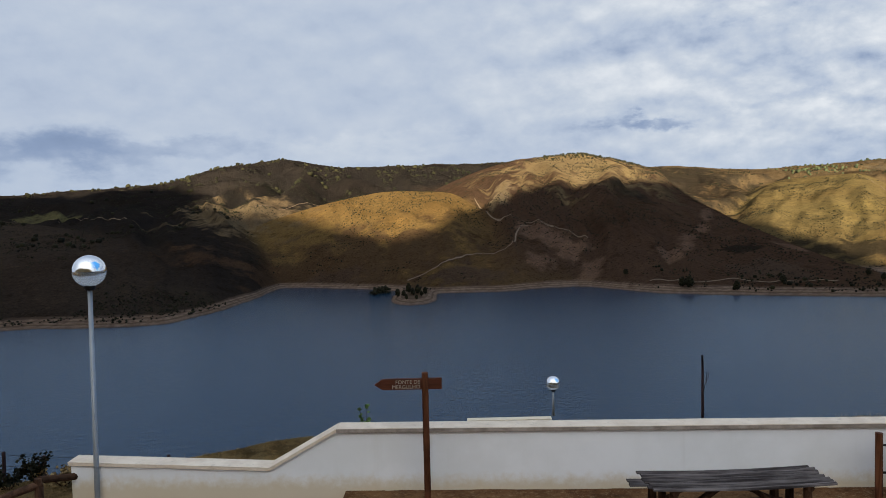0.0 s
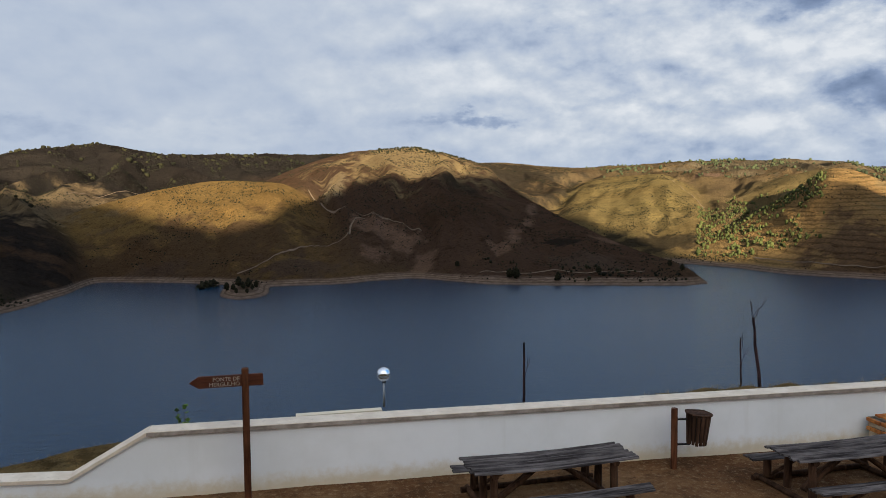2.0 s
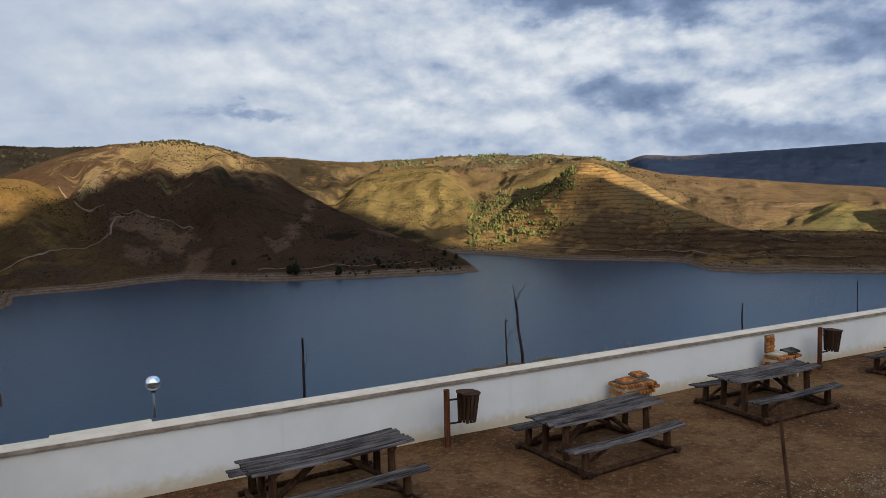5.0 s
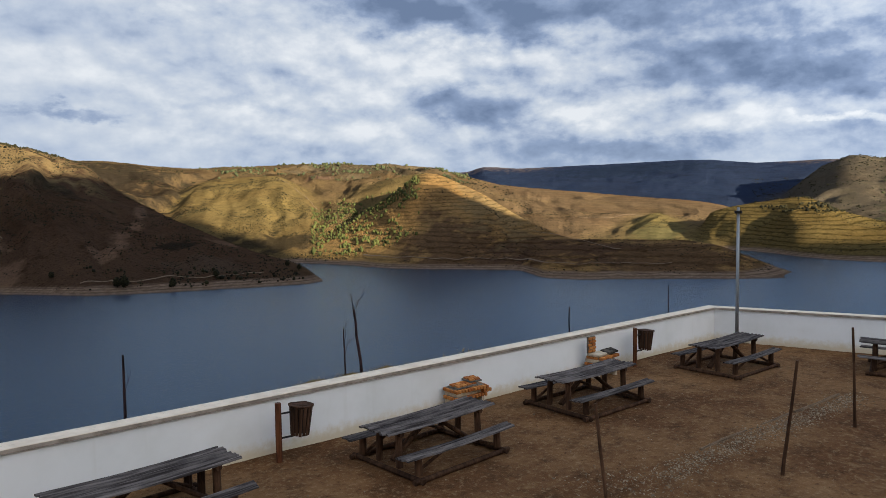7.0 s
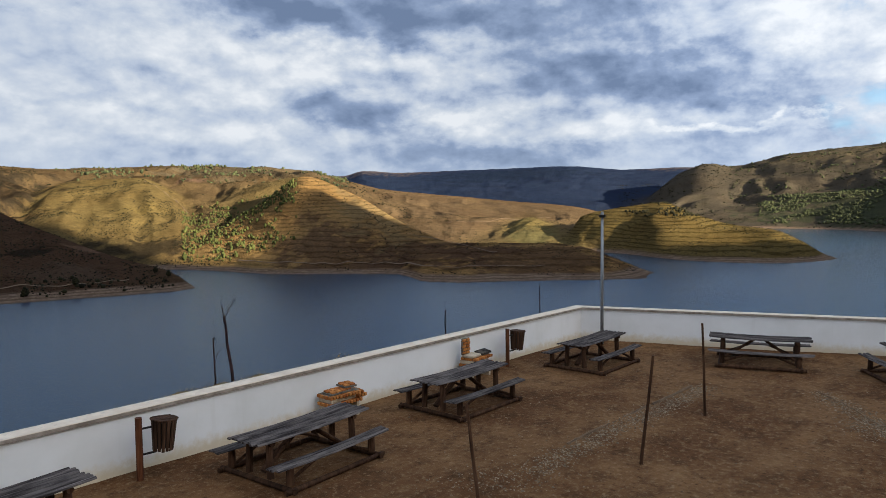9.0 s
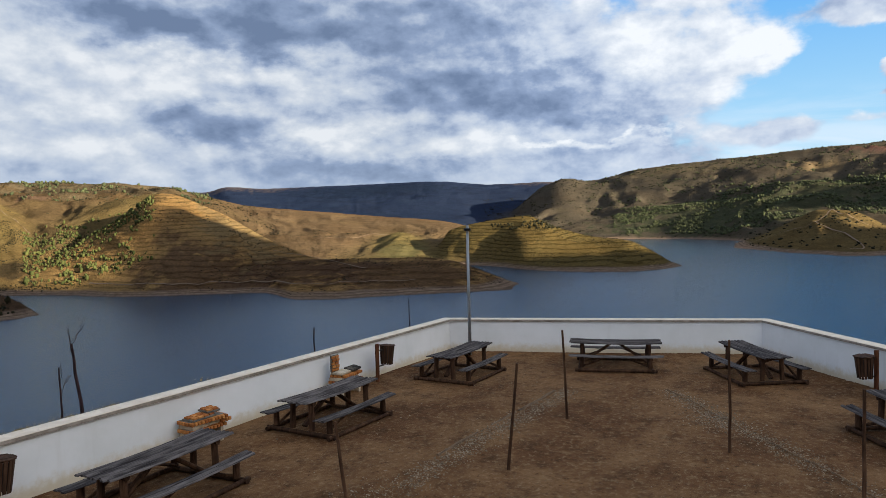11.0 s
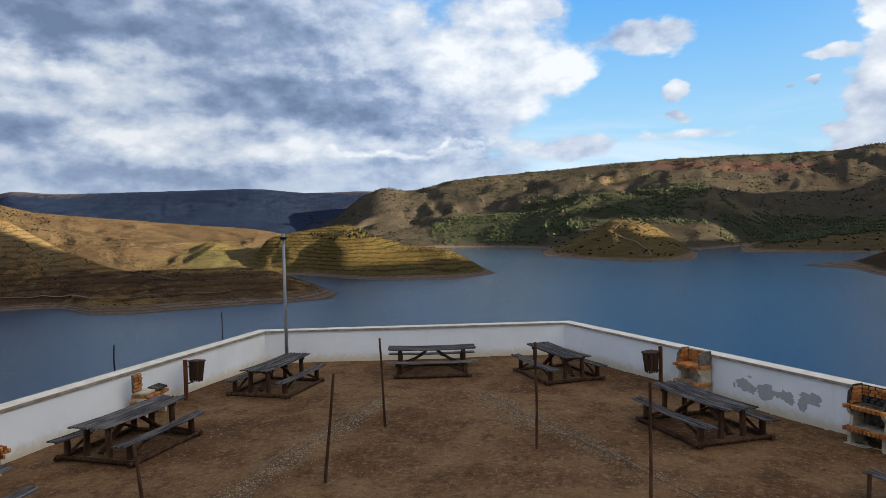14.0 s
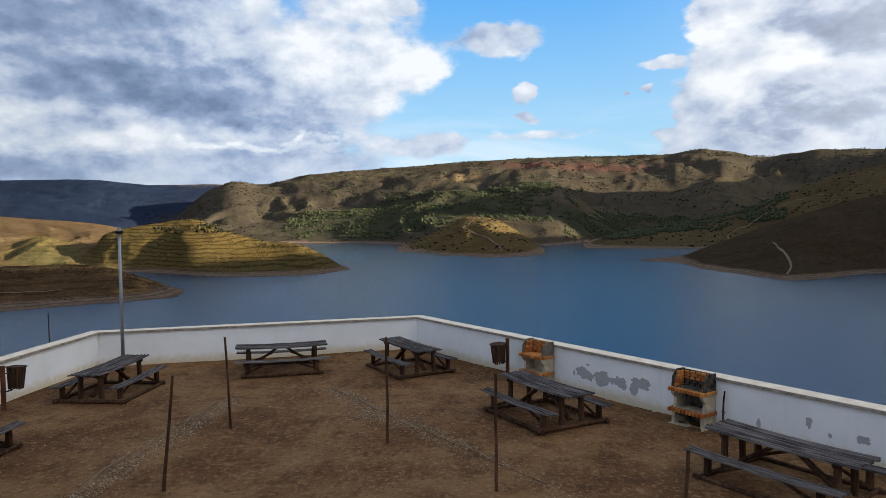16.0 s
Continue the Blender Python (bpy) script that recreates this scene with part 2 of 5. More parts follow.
def _soot(n, s):
    v = local(n)
    a = n.noise(9.0, v, 5.0)
    n.put(s, "Base Color", n.mix(n.step(a, 0.35, 0.7), rgb(0.015, 0.014, 0.013), rgb(0.10, 0.085, 0.07)))
    n.put(s, "Roughness", 1.0)


soot_shade = material("sooty_shaded_concrete", _soot)
smoked = material("smoke_stained_concrete", lambda n, s: (n.put(s, "Base Color", n.mix(n.step(n.noise(7.0, local(n), 5.0, 0.65), 0.3, 0.7), rgb(0.075, 0.065, 0.055), rgb(0.18, 0.16, 0.135))), n.put(s, "Roughness", 0.95)))


def _brick(n, s):
    v = local(n)
    a = n.noise(18.0, v, 5.0, 0.6)
    col = n.mix(per_object(n), rgb(0.27, 0.085, 0.026), rgb(0.50, 0.215, 0.066))
    col = n.mix(n.math("MULTIPLY", n.step(a, 0.5, 0.75), 0.6), col, rgb(0.12, 0.05, 0.025))
    n.put(s, "Base Color", col)
    n.put(s, "Roughness", 0.9)
    bump(n, s, a, 0.3, 0.006)


brick_clay = material("orange_firebrick", _brick)


def _earth(n, s):
    v = place_of(n)
    a, b, c, d = n.noise(0.30, v, 6.0, 0.62), n.noise(1.6, v, 8.0, 0.72), n.noise(9.0, v, 6.0, 0.75), n.noise(38.0, v, 4.0, 0.7)
    col = n.mix(n.step(a, 0.38, 0.62), rgb(0.090, 0.0405, 0.0165), rgb(0.160, 0.084, 0.0370))
    col = n.mix(n.math("MULTIPLY", n.step(b, 0.46, 0.64), 0.6), col, rgb(0.043, 0.0205, 0.0090))
    col = n.mix(n.math("MULTIPLY", n.step(b, 0.46, 0.34), 0.55), col, rgb(0.200, 0.118, 0.055))
    col = n.mix(n.math("MULTIPLY", n.step(c, 0.52, 0.66), 0.65), col, rgb(0.230, 0.155, 0.085))
    col = n.mix(n.math("MULTIPLY", n.step(c, 0.45, 0.32), 0.7), col, rgb(0.026, 0.013, 0.0065))
    col = n.mix(n.math("MULTIPLY", n.step(d, 0.58, 0.70), 0.5), col, rgb(0.26, 0.185, 0.105))
    n.put(s, "Base Color", col)
    n.put(s, "Roughness", 0.98)
    bump(n, s, n.math("ADD", b, n.math("MULTIPLY", c, 0.7)), 0.8, 0.05)


earth = material("dry_brown_earth", _earth)


def _stone(n, s):
    col = n.mix(n.add("ShaderNodeNewGeometry").outputs["Random Per Island"], rgb(0.080, 0.058, 0.038), rgb(0.270, 0.215, 0.155))
    n.put(s, "Base Color", col)
    n.put(s, "Roughness", 0.95)


pebble = material("pale_gravel", _stone)


def _straw(n, s):
    r = n.add("ShaderNodeNewGeometry").outputs["Random Per Island"]
    n.put(s, "Base Color", n.mix(r, rgb(0.11, 0.07, 0.030), rgb(0.26, 0.185, 0.085)))
    n.put(s, "Roughness", 0.9)


straw = material("dry_grass", _straw)


def _leaf(lo, hi):
    def build(n, s):
        r = n.add("ShaderNodeNewGeometry").outputs["Random Per Island"]
        n.put(s, "Base Color", n.mix(r, rgb(*lo), rgb(*hi)))
        n.put(s, "Roughness", 0.8)
    return build


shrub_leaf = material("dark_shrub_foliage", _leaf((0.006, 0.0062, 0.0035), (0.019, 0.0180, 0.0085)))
wood_leaf = material("dark_woodland_foliage", _leaf((0.018, 0.0220, 0.0115), (0.046, 0.054, 0.0250)))
grove_leaf = material("young_pine_foliage", _leaf((0.018, 0.023, 0.007), (0.048, 0.054, 0.017)))
fresh_leaf = material("fresh_green_leaf", _leaf((0.05, 0.10, 0.02), (0.12, 0.18, 0.05)))


def _steel(n, s):
    v = local(n)
    a = n.noise(5.0, v, 4.0)
    n.put(s, "Base Color", n.mix(a, rgb(0.20, 0.22, 0.24), rgb(0.34, 0.36, 0.38)))
    n.put(s, "Metallic", 0.55)
    n.put(s, "Roughness", 0.55)


steel = material("galvanised_steel", _steel)
dark_metal = material("dark_metal", lambda n, s: (n.put(s, "Base Color", rgb(0.03, 0.03, 0.032)), n.put(s, "Roughness", 0.5), n.put(s, "Metallic", 0.6)))
globe_top = material("mirrored_globe", lambda n, s: (n.put(s, "Base Color", rgb(0.82, 0.84, 0.86)), n.put(s, "Metallic", 1.0), n.put(s, "Roughness", n.math("MULTIPLY_ADD", n.noise(9.0, local(n)), 0.12, 0.10))))
globe_glass = material("clear_globe", lambda n, s: (n.put(s, "Base Color", rgb(0.55, 0.58, 0.60)), n.put(s, "Transmission Weight", 0.75), n.put(s, "Roughness", 0.08), n.put(s, "IOR", 1.2)))
letter_paint = material("cream_letter_paint", lambda n, s: (n.put(s, "Base Color", rgb(0.36, 0.31, 0.25)), n.put(s, "Roughness", 0.7)))


def _water(n, s):
    v = place_of(n)
    ripple = n.noise(0.55, stretched(n, v, (1.0, 1.6, 1.0)), 6.0, 0.65, 0.3)
    gust = n.noise(0.010, stretched(n, v, (1.0, 2.2, 1.0)), 5.0, 0.55)
    n.put(s, "Base Color", rgb(0.0022, 0.0178, 0.0440))
    n.put(s, "Roughness", 0.6)
    n.put(s, "Specular IOR Level", 0.0)
    relief_ = n.add("ShaderNodeBump", {"Height": ripple, "Strength": 0.36, "Distance": 0.45}).outputs[0]
    gloss = n.add("ShaderNodeBsdfGlossy", {"Color": rgb(0.76, 0.89, 1.0), "Roughness": n.math("MULTIPLY_ADD", gust, 0.09, 0.02), "Normal": relief_})
    fresnel = n.add("ShaderNodeFresnel", {"IOR": 1.30, "Normal": relief_}).outputs[0]
    both = n.add("ShaderNodeMixShader", {0: n.math("MULTIPLY", fresnel, 0.88), 1: s.outputs[0], 2: gloss.outputs[0]})
    return both.outputs[0]


water_skin = material("rippled_lake_water", _water)


def _terrain(n, s):
    v = place_of(n)
    tone = n.add("ShaderNodeAttribute", attribute_name="cover").outputs["Color"]
    bare = n.add("ShaderNodeAttribute", attribute_name="bare").outputs["Fac"]
    bench = n.add("ShaderNodeAttribute", attribute_name="bench").outputs["Fac"]
    z = n.add("ShaderNodeSeparateXYZ", {0: v}).outputs[2]
    a, b, c = n.noise(0.011, v, 7.0, 0.62), n.noise(0.07, v, 8.0, 0.72), n.noise(0.33, v, 8.0, 0.78)
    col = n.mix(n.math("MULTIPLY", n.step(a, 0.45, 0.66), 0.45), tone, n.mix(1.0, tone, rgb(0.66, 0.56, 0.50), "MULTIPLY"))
    col = n.mix(n.math("MULTIPLY", n.step(a, 0.46, 0.34), 0.5), col, n.mix(1.0, tone, rgb(1.25, 1.25, 1.05), "MULTIPLY"))
    col = n.mix(n.math("MULTIPLY", n.step(b, 0.54, 0.66), 0.6), col, n.mix(1.0, tone, rgb(0.48, 0.45, 0.42), "MULTIPLY"))
    col = n.mix(n.math("MULTIPLY", n.step(b, 0.46, 0.32), 0.5), col, n.mix(1.0, tone, rgb(1.5, 1.42, 1.25), "MULTIPLY"))
    col = n.mix(n.math("MULTIPLY", n.step(c, 0.54, 0.64), 0.7), col, n.mix(1.0, tone, rgb(0.40, 0.38, 0.34), "MULTIPLY"))
    col = n.mix(n.math("MULTIPLY", n.step(c, 0.45, 0.34), 0.6), col, n.mix(1.0, tone, rgb(1.6, 1.5, 1.35), "MULTIPLY"))
    # cut benches along the contours of the planted slopes
    d = n.noise(1.1, v, 5.0, 0.7)
    col = n.mix(n.math("MULTIPLY", n.step(d, 0.54, 0.64), 0.7), col, n.mix(1.0, tone, rgb(0.36, 0.35, 0.33), "MULTIPLY"))
    col = n.mix(n.math("MULTIPLY", n.step(d, 0.45, 0.34), 0.5), col, n.mix(1.0, tone, rgb(1.7, 1.55, 1.35), "MULTIPLY"))
    wob = n.math("ADD", n.math("MULTIPLY", z, 2.5), n.math("ADD", n.math("MULTIPLY", b, 5.0), n.math("MULTIPLY", a, 26.0)))
    line = n.step(n.math("SINE", wob), 0.3, 0.9)
    # drowned and dried again: strata along the shore
    level = n.math("SINE", n.math("ADD", n.math("MULTIPLY", z, 8.5), n.math("MULTIPLY", b, 5.0)))
    col = n.mix(n.math("MULTIPLY", n.math("MULTIPLY", line, bench), n.step(c, 0.3, 0.6, 0.35, 0.85)), col, n.mix(1.0, tone, rgb(0.26, 0.26, 0.23), "MULTIPLY"))
    shore = n.mix(n.step(c, 0.35, 0.65), rgb(0.105, 0.070, 0.050), rgb(0.200, 0.145, 0.105))
    shore = n.mix(n.step(level, 0.0, 0.9, 0.0, 0.6), shore, rgb(0.060, 0.038, 0.027))
    col = n.mix(bare, col, shore)
    n.put(s, "Base Color", col)
    n.put(s, "Roughness", 1.0)
    n.put(s, "Specular IOR Level", 0.0)
    heights = n.math("ADD", n.math("ADD", n.math("MULTIPLY", b, 2.5), n.math("MULTIPLY", c, 1.3)), n.math("ADD", n.math("MULTIPLY", d, 0.6), n.math("MULTIPLY", n.math("MULTIPLY", line, bench), -0.45)))
    bump(n, s, heights, 0.95, 1.7)


terrain_skin = material("dry_scrub_hillside", _terrain)
track_skin = material("pale_dirt_track", lambda n, s: (n.put(s, "Base Color", n.mix(n.noise(0.3, place_of(n), 5.0), rgb(0.085, 0.058, 0.040), rgb(0.150, 0.110, 0.076))), n.put(s, "Roughness", 1.0)))


# ------------------------------------------------------------------ mesh helpers
def ink(me, mat):
    me.materials.append(mat)
    return me


def mesh_of(name, bm, mat, smooth=False):
    me = bpy.data.meshes.new(name)
    bm.normal_update()
    bm.to_mesh(me)
    bm.free()
    if smooth:
        me.polygons.foreach_set("use_smooth", np.ones(len(me.polygons), dtype=bool))
    return ink(me, mat)


def part(name, bm, mat, parent, label="", smooth=False):
    ob = new(name, bm if isinstance(bm, bpy.types.Mesh) else mesh_of(name, bm, mat, smooth))
    ob.parent = parent
    if label:
        ob["label"] = label
    return ob


def thing(name, label, category, group="", m=None, kind=""):
    ob = new(name)
    ob.empty_display_size = 0.2
    if m is not None:
        ob.matrix_world = m
    return tagged(ob, label, category, group, kind)


def box(bm, cx, cy, cz, sx, sy, sz, m=None, bevel=0.0):
    made = bmesh.ops.create_cube(bm, size=1.0, matrix=(m or Matrix()) @ Matrix.Translation((cx, cy, cz)) @ Matrix.Diagonal((sx, sy, sz, 1)))["verts"]
    if bevel:
        edges = list({e for v in made for e in v.link_edges})
        bmesh.ops.bevel(bm, geom=edges, offset=bevel, segments=1, affect="EDGES")
    return bm


def one_box(*a, **k):
    return box(bmesh.new(), *a, **k)


def log(bm, p0, p1, r0, r1=None, seg=10, wob=0.0, rings=1, seed=0):
    """A round pole from p0 to p1, tapered and slightly crooked."""
    rnd = random.Random(seed)
    p0, p1, r1 = Vector(p0), Vector(p1), r0 if r1 is None else r1
    way_ = (p1 - p0).normalized()
    side = way_.orthogonal().normalized()
    up = way_.cross(side)
    loops = []
    for i in range(rings + 1):
        f = i / rings
        mid = p0.lerp(p1, f)
        if 0 < i < rings:
            mid = mid + side * rnd.uniform(-wob, wob) + up * rnd.uniform(-wob, wob)
        r = r0 + (r1 - r0) * f
        loops.append([bm.verts.new(mid + (side * math.cos(2 * math.pi * k / seg) + up * math.sin(2 * math.pi * k / seg)) * r * rnd.uniform(0.94, 1.06)) for k in range(seg)])
    for a, b in zip(loops, loops[1:]):
        for k in range(seg):
            bm.faces.new((a[k], a[(k + 1) % seg], b[(k + 1) % seg], b[k]))
    bm.faces.new(loops[0][::-1])
    bm.faces.new(loops[-1])
    return bm


def one_log(*a, **k):
    return log(bmesh.new(), *a, **k)


def slat(length, width, thick, sag=0.0, seed=0, rings=8):
    """A half-round slat along x, its flat face down, sagging in the middle."""
    bm, rnd, loops = bmesh.new(), random.Random(seed), []
    ends = (rnd.uniform(-0.03, 0.03), rnd.uniform(-0.03, 0.03))
    bow = rnd.uniform(-0.006, 0.006)
    for i in range(rings + 1):
        f = i / rings
        x = -length / 2 + length * f + (ends[0] * (1 - f) + ends[1] * f)
        dz = -sag * (1 - (2 * f - 1) ** 2) + rnd.uniform(-0.003, 0.003)
        dy = bow * math.sin(math.pi * f)
        loop = []
        for a in (0, 35, 70, 110, 145, 180):
            loop.append(bm.verts.new((x, dy + math.cos(radians(a)) * width / 2, dz + math.sin(radians(a)) * thick)))
        loops.append(loop)
    for a, b in zip(loops, loops[1:]):
        for k in range(6):
            bm.faces.new((a[k], b[k], b[(k + 1) % 6], a[(k + 1) % 6]))
    bm.faces.new(loops[0])
    bm.faces.new(loops[-1][::-1])
    return bm


# ------------------------------------------------------------------ landscape
WATER = -30.5
EYE_Z = 4.4


def lattice(seed, size=256):
    return np.random.RandomState(seed).rand(size, size)


GRIDS = [lattice(k) for k in range(8)]


def vnoise(x, y, k=0):
    g, size = GRIDS[k % 8], 256
    xi, yi = np.floor(x).astype(int), np.floor(y).astype(int)
    fx, fy = x - xi, y - yi
    fx, fy = fx * fx * (3 - 2 * fx), fy * fy * (3 - 2 * fy)
    xi, yi, xj, yj = xi % size, yi % size, (xi + 1) % size, (yi + 1) % size
    return (g[xi, yi] * (1 - fx) + g[xj, yi] * fx) * (1 - fy) + (g[xi, yj] * (1 - fx) + g[xj, yj] * fx) * fy


def fbm(x, y, octaves=4, k=0, gain=0.5):
    total, amp, norm = 0.0, 1.0, 0.0
    for o in range(octaves):
        total = total + amp * vnoise(x * 2**o + 17.3 * o, y * 2**o + 5.1 * o, k + o)
        norm += amp
        amp *= gain
    return total / norm - 0.5


def curve(rows, col, az):
    """A smooth curve through one column of a hill's rows, by bearing."""
    xs = np.array([r[0] for r in rows], float)
    ys = np.array([r[col] for r in rows], float)
    d = np.diff(ys) / np.diff(xs)
    m = np.r_[d[0], np.where(d[:-1] * d[1:] > 0, 2 * d[:-1] * d[1:] / (d[:-1] + d[1:] + 1e-12 * (d[:-1] + d[1:] == 0)), 0), d[-1]]
    a = np.clip(az, xs[0], xs[-1])
    i = np.clip(np.searchsorted(xs, a, "right") - 1, 0, len(xs) - 2)
    h = xs[i + 1] - xs[i]
    t = (a - xs[i]) / h
    return (2 * t**3 - 3 * t**2 + 1) * ys[i] + (t**3 - 2 * t**2 + t) * h * m[i] + (-2 * t**3 + 3 * t**2) * ys[i + 1] + (t**3 - t**2) * h * m[i + 1]


# Each hill by bearing: bearing, distance of its foot, distance of its crest, rise of the crest over the eye's level in degrees.
HILLS = {}
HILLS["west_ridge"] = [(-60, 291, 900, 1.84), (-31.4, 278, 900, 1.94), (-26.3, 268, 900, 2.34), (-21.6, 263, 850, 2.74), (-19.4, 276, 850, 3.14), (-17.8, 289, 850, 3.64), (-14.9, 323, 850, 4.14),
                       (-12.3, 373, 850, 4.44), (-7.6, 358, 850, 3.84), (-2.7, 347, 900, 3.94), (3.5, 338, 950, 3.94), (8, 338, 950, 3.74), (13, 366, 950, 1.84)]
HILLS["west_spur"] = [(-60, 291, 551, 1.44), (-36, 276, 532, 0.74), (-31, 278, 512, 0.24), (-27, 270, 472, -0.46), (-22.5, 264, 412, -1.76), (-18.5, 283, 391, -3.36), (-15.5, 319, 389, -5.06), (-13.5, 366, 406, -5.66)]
HILLS["round_hill"] = [(-21, 366, 406, -5.36), (-18.4, 364, 436, -2.56), (-13.3, 371, 465, -0.06), (-8.1, 355, 487, 1.34), (-3.7, 338, 498, 1.94), (0.4, 321, 489, 1.74), (3, 324, 469, 0.44), (5.2, 328, 448, -1.16), (7.5, 334, 428, -2.96), (10, 340, 388, -5.16)]
HILLS["main_hill"] = [(-3, 347, 627, 0.84), (0.2, 328, 628, 2.34), (3.7, 323, 629, 3.64), (6.3, 330, 628, 4.24), (10.6, 340, 628, 4.49), (13.5, 328, 618, 3.84), (16.6, 314, 599, 3.04), (17.9, 312, 570, 1.84),
                      (20.1, 310, 510, 0.24), (24, 313, 439, -1.76), (28.1, 315, 394, -3.56), (31.6, 319, 359, -4.76), (33.3, 327, 331, -5.96)]
HILLS["north_ridge"] = [(12, 403, 1000, 3.04), (17.2, 412, 1050, 3.24), (23.9, 431, 1100, 2.74), (28.4, 440, 1100, 2.89), (32.8, 440, 1100, 3.04), (37, 431, 1050, 2.99), (41.2, 431, 1000, 2.84), (44.4, 476, 950, 2.14), (48, 531, 900, 0.34)]
HILLS["lit_knoll"] = [(17, 449, 700, -3.66), (22, 440, 740, 0.44), (23.9, 440, 750, 1.54), (26.1, 440, 750, 2.04), (29.7, 437, 740, 2.14), (31.9, 436, 720, 1.24), (34.1, 431, 671, -0.56), (38, 421, 621, -3.16)]
HILLS["bench_hill"] = [(30.2, 442, 455, -4.66), (32, 431, 481, -3.46), (35.4, 408, 523, -1.56), (38.9, 383, 555, 0.64), (41.6, 375, 565, 2.24), (45.1, 370, 545, 1.04), (48.7, 364, 496, -1.06), (51, 328, 458, -2.26), (53.6, 323, 419, -3.06),
                       (60.6, 329, 418, -3.06), (63.2, 332, 408, -3.36), (66.1, 338, 396, -4.36), (67.9, 343, 382, -5.06), (70.2, 356, 361, -5.71)]
HILLS["saddle"] = [(31, 470, 560, -3.0), (33.5, 470, 640, -0.6), (36, 470, 690, 0.9), (38.9, 470, 700, 1.9), (41.6, 480, 700, 2.3), (44, 500, 690, 1.5), (46.5, 520, 660, 0.2)]
HILLS["sand_hills"] = [(42, 531, 1000, 2.14), (44.7, 531, 1000, 1.94), (47.8, 531, 1000, 1.24), (54, 531, 980, 0.64), (58.9, 531, 950, 0.14), (62.7, 531, 920, -0.26), (66, 531, 880, -1.16), (69, 567, 800, -3.16)]
HILLS["green_mound"] = [(53.5, 535, 610, -3.46), (55.8, 531, 651, -2.76), (59.3, 531, 700, -1.06), (61.9, 531, 651, -2.36), (63.5, 531, 611, -3.36)]
HILLS["east_cape"] = [(61, 535, 590, -3.16), (62.3, 533, 611, -2.36), (63.4, 529, 621, -0.96), (66.9, 504, 624, -0.26), (69.2, 469, 622, -0.01), (72, 449, 599, -1.06), (74.6, 443, 569, -1.76), (77.1, 445, 539, -2.06), (78.9, 456, 523, -2.86), (80.4, 475, 507, -3.76), (81.3, 495, 501, -4.06)]
HILLS["hazy_ridge"] = [(36, 1238, 3000, 2.04), (44.7, 1238, 3000, 2.34), (46.2, 1238, 3000, 2.69), (49, 1238, 3000, 2.54), (52.7, 1238, 3000, 2.64), (56.7, 1238, 2900, 2.74), (61.9, 1238, 2800, 2.89), (66.9, 1238, 2900, 2.54), (70.8, 1238, 3000, 2.59), (76, 1238, 3000, 2.14), (80, 1238, 3000, 0.84)]
HILLS["dark_ridge"] = [(64.5, 1062, 1500, -1.36), (68, 1046, 1600, 0.24), (70.7, 1038, 1650, 2.24), (72.6, 1030, 1700, 2.84), (74.3, 1022, 1800, 2.64), (77.9, 1013, 1900, 3.34), (83.2, 955, 1900, 3.79), (86, 880, 1900, 3.94), (90.5, 829, 1900, 4.24), (96.1, 830, 1850, 4.44),
                       (101.6, 1000, 1850, 4.49), (105.5, 1040, 1800, 4.44), (108.1, 1060, 1750, 4.74), (112.7, 1060, 1700, 4.09), (115.9, 1040, 1650, 4.44), (119.9, 1000, 1600, 4.24), (140, 900, 1500, 4.44)]
HILLS["track_cape"] = [(82.8, 756, 830, -2.71), (84.4, 735, 840, -2.46), (86.4, 691, 860, -1.86), (88.3, 647, 890, -0.96), (90.4, 622, 900, -0.06), (92.1, 603, 890, -0.16), (94.5, 616, 840, -1.36), (96.2, 638, 760, -2.56), (97.4, 656, 712, -3.06)]
HILLS["south_slope"] = [(95, 769, 900, -2.76), (97.6, 756, 880, -2.56), (102.3, 756, 930, -1.50), (106.5, 760, 950, -0.70), (110.4, 760, 980, 0.04), (113.1, 743, 1020, 1.14), (117, 726, 1080, 2.54), (119.9, 708, 1100, 3.14), (140, 567, 1100, 3.84)]
HILLS["south_cape"] = [(102.6, 565, 569, -3.66), (103.4, 558, 574, -3.51), (106.6, 531, 591, -3.16), (108.1, 481, 596, -2.66), (110.4, 449, 599, -1.76), (114.2, 408, 613, -0.36), (117.7, 449, 639, 0.74), (120, 476, 666, 1.14), (140, 458, 700, 2.84)]
# ground cover of each hill, some with haze or cloud shade in its colour, and how far its slope is cut into benches
COVER = {
    # the west ridge is darkened in colour to stand for cloud shade
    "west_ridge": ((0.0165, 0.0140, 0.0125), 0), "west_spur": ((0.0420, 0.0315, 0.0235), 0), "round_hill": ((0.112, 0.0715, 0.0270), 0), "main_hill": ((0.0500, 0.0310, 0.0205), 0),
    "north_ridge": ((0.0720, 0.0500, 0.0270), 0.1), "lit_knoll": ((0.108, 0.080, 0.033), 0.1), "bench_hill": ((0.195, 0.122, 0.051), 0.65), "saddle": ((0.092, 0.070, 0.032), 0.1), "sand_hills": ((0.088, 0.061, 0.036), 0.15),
    # the far ridge's blue is distance haze put into its colour
    "green_mound": ((0.125, 0.1000, 0.0380), 0.35), "east_cape": ((0.092, 0.0680, 0.0265), 0.9), "hazy_ridge": ((0.0142, 0.0213, 0.0431), 0), "dark_ridge": ((0.0520, 0.0440, 0.0335), 0.1),
    "track_cape": ((0.088, 0.0640, 0.0290), 0.2), "south_slope": ((0.0760, 0.0560, 0.0300), 0.2), "south_cape": ((0.0480, 0.0345, 0.0220), 0.1),
}
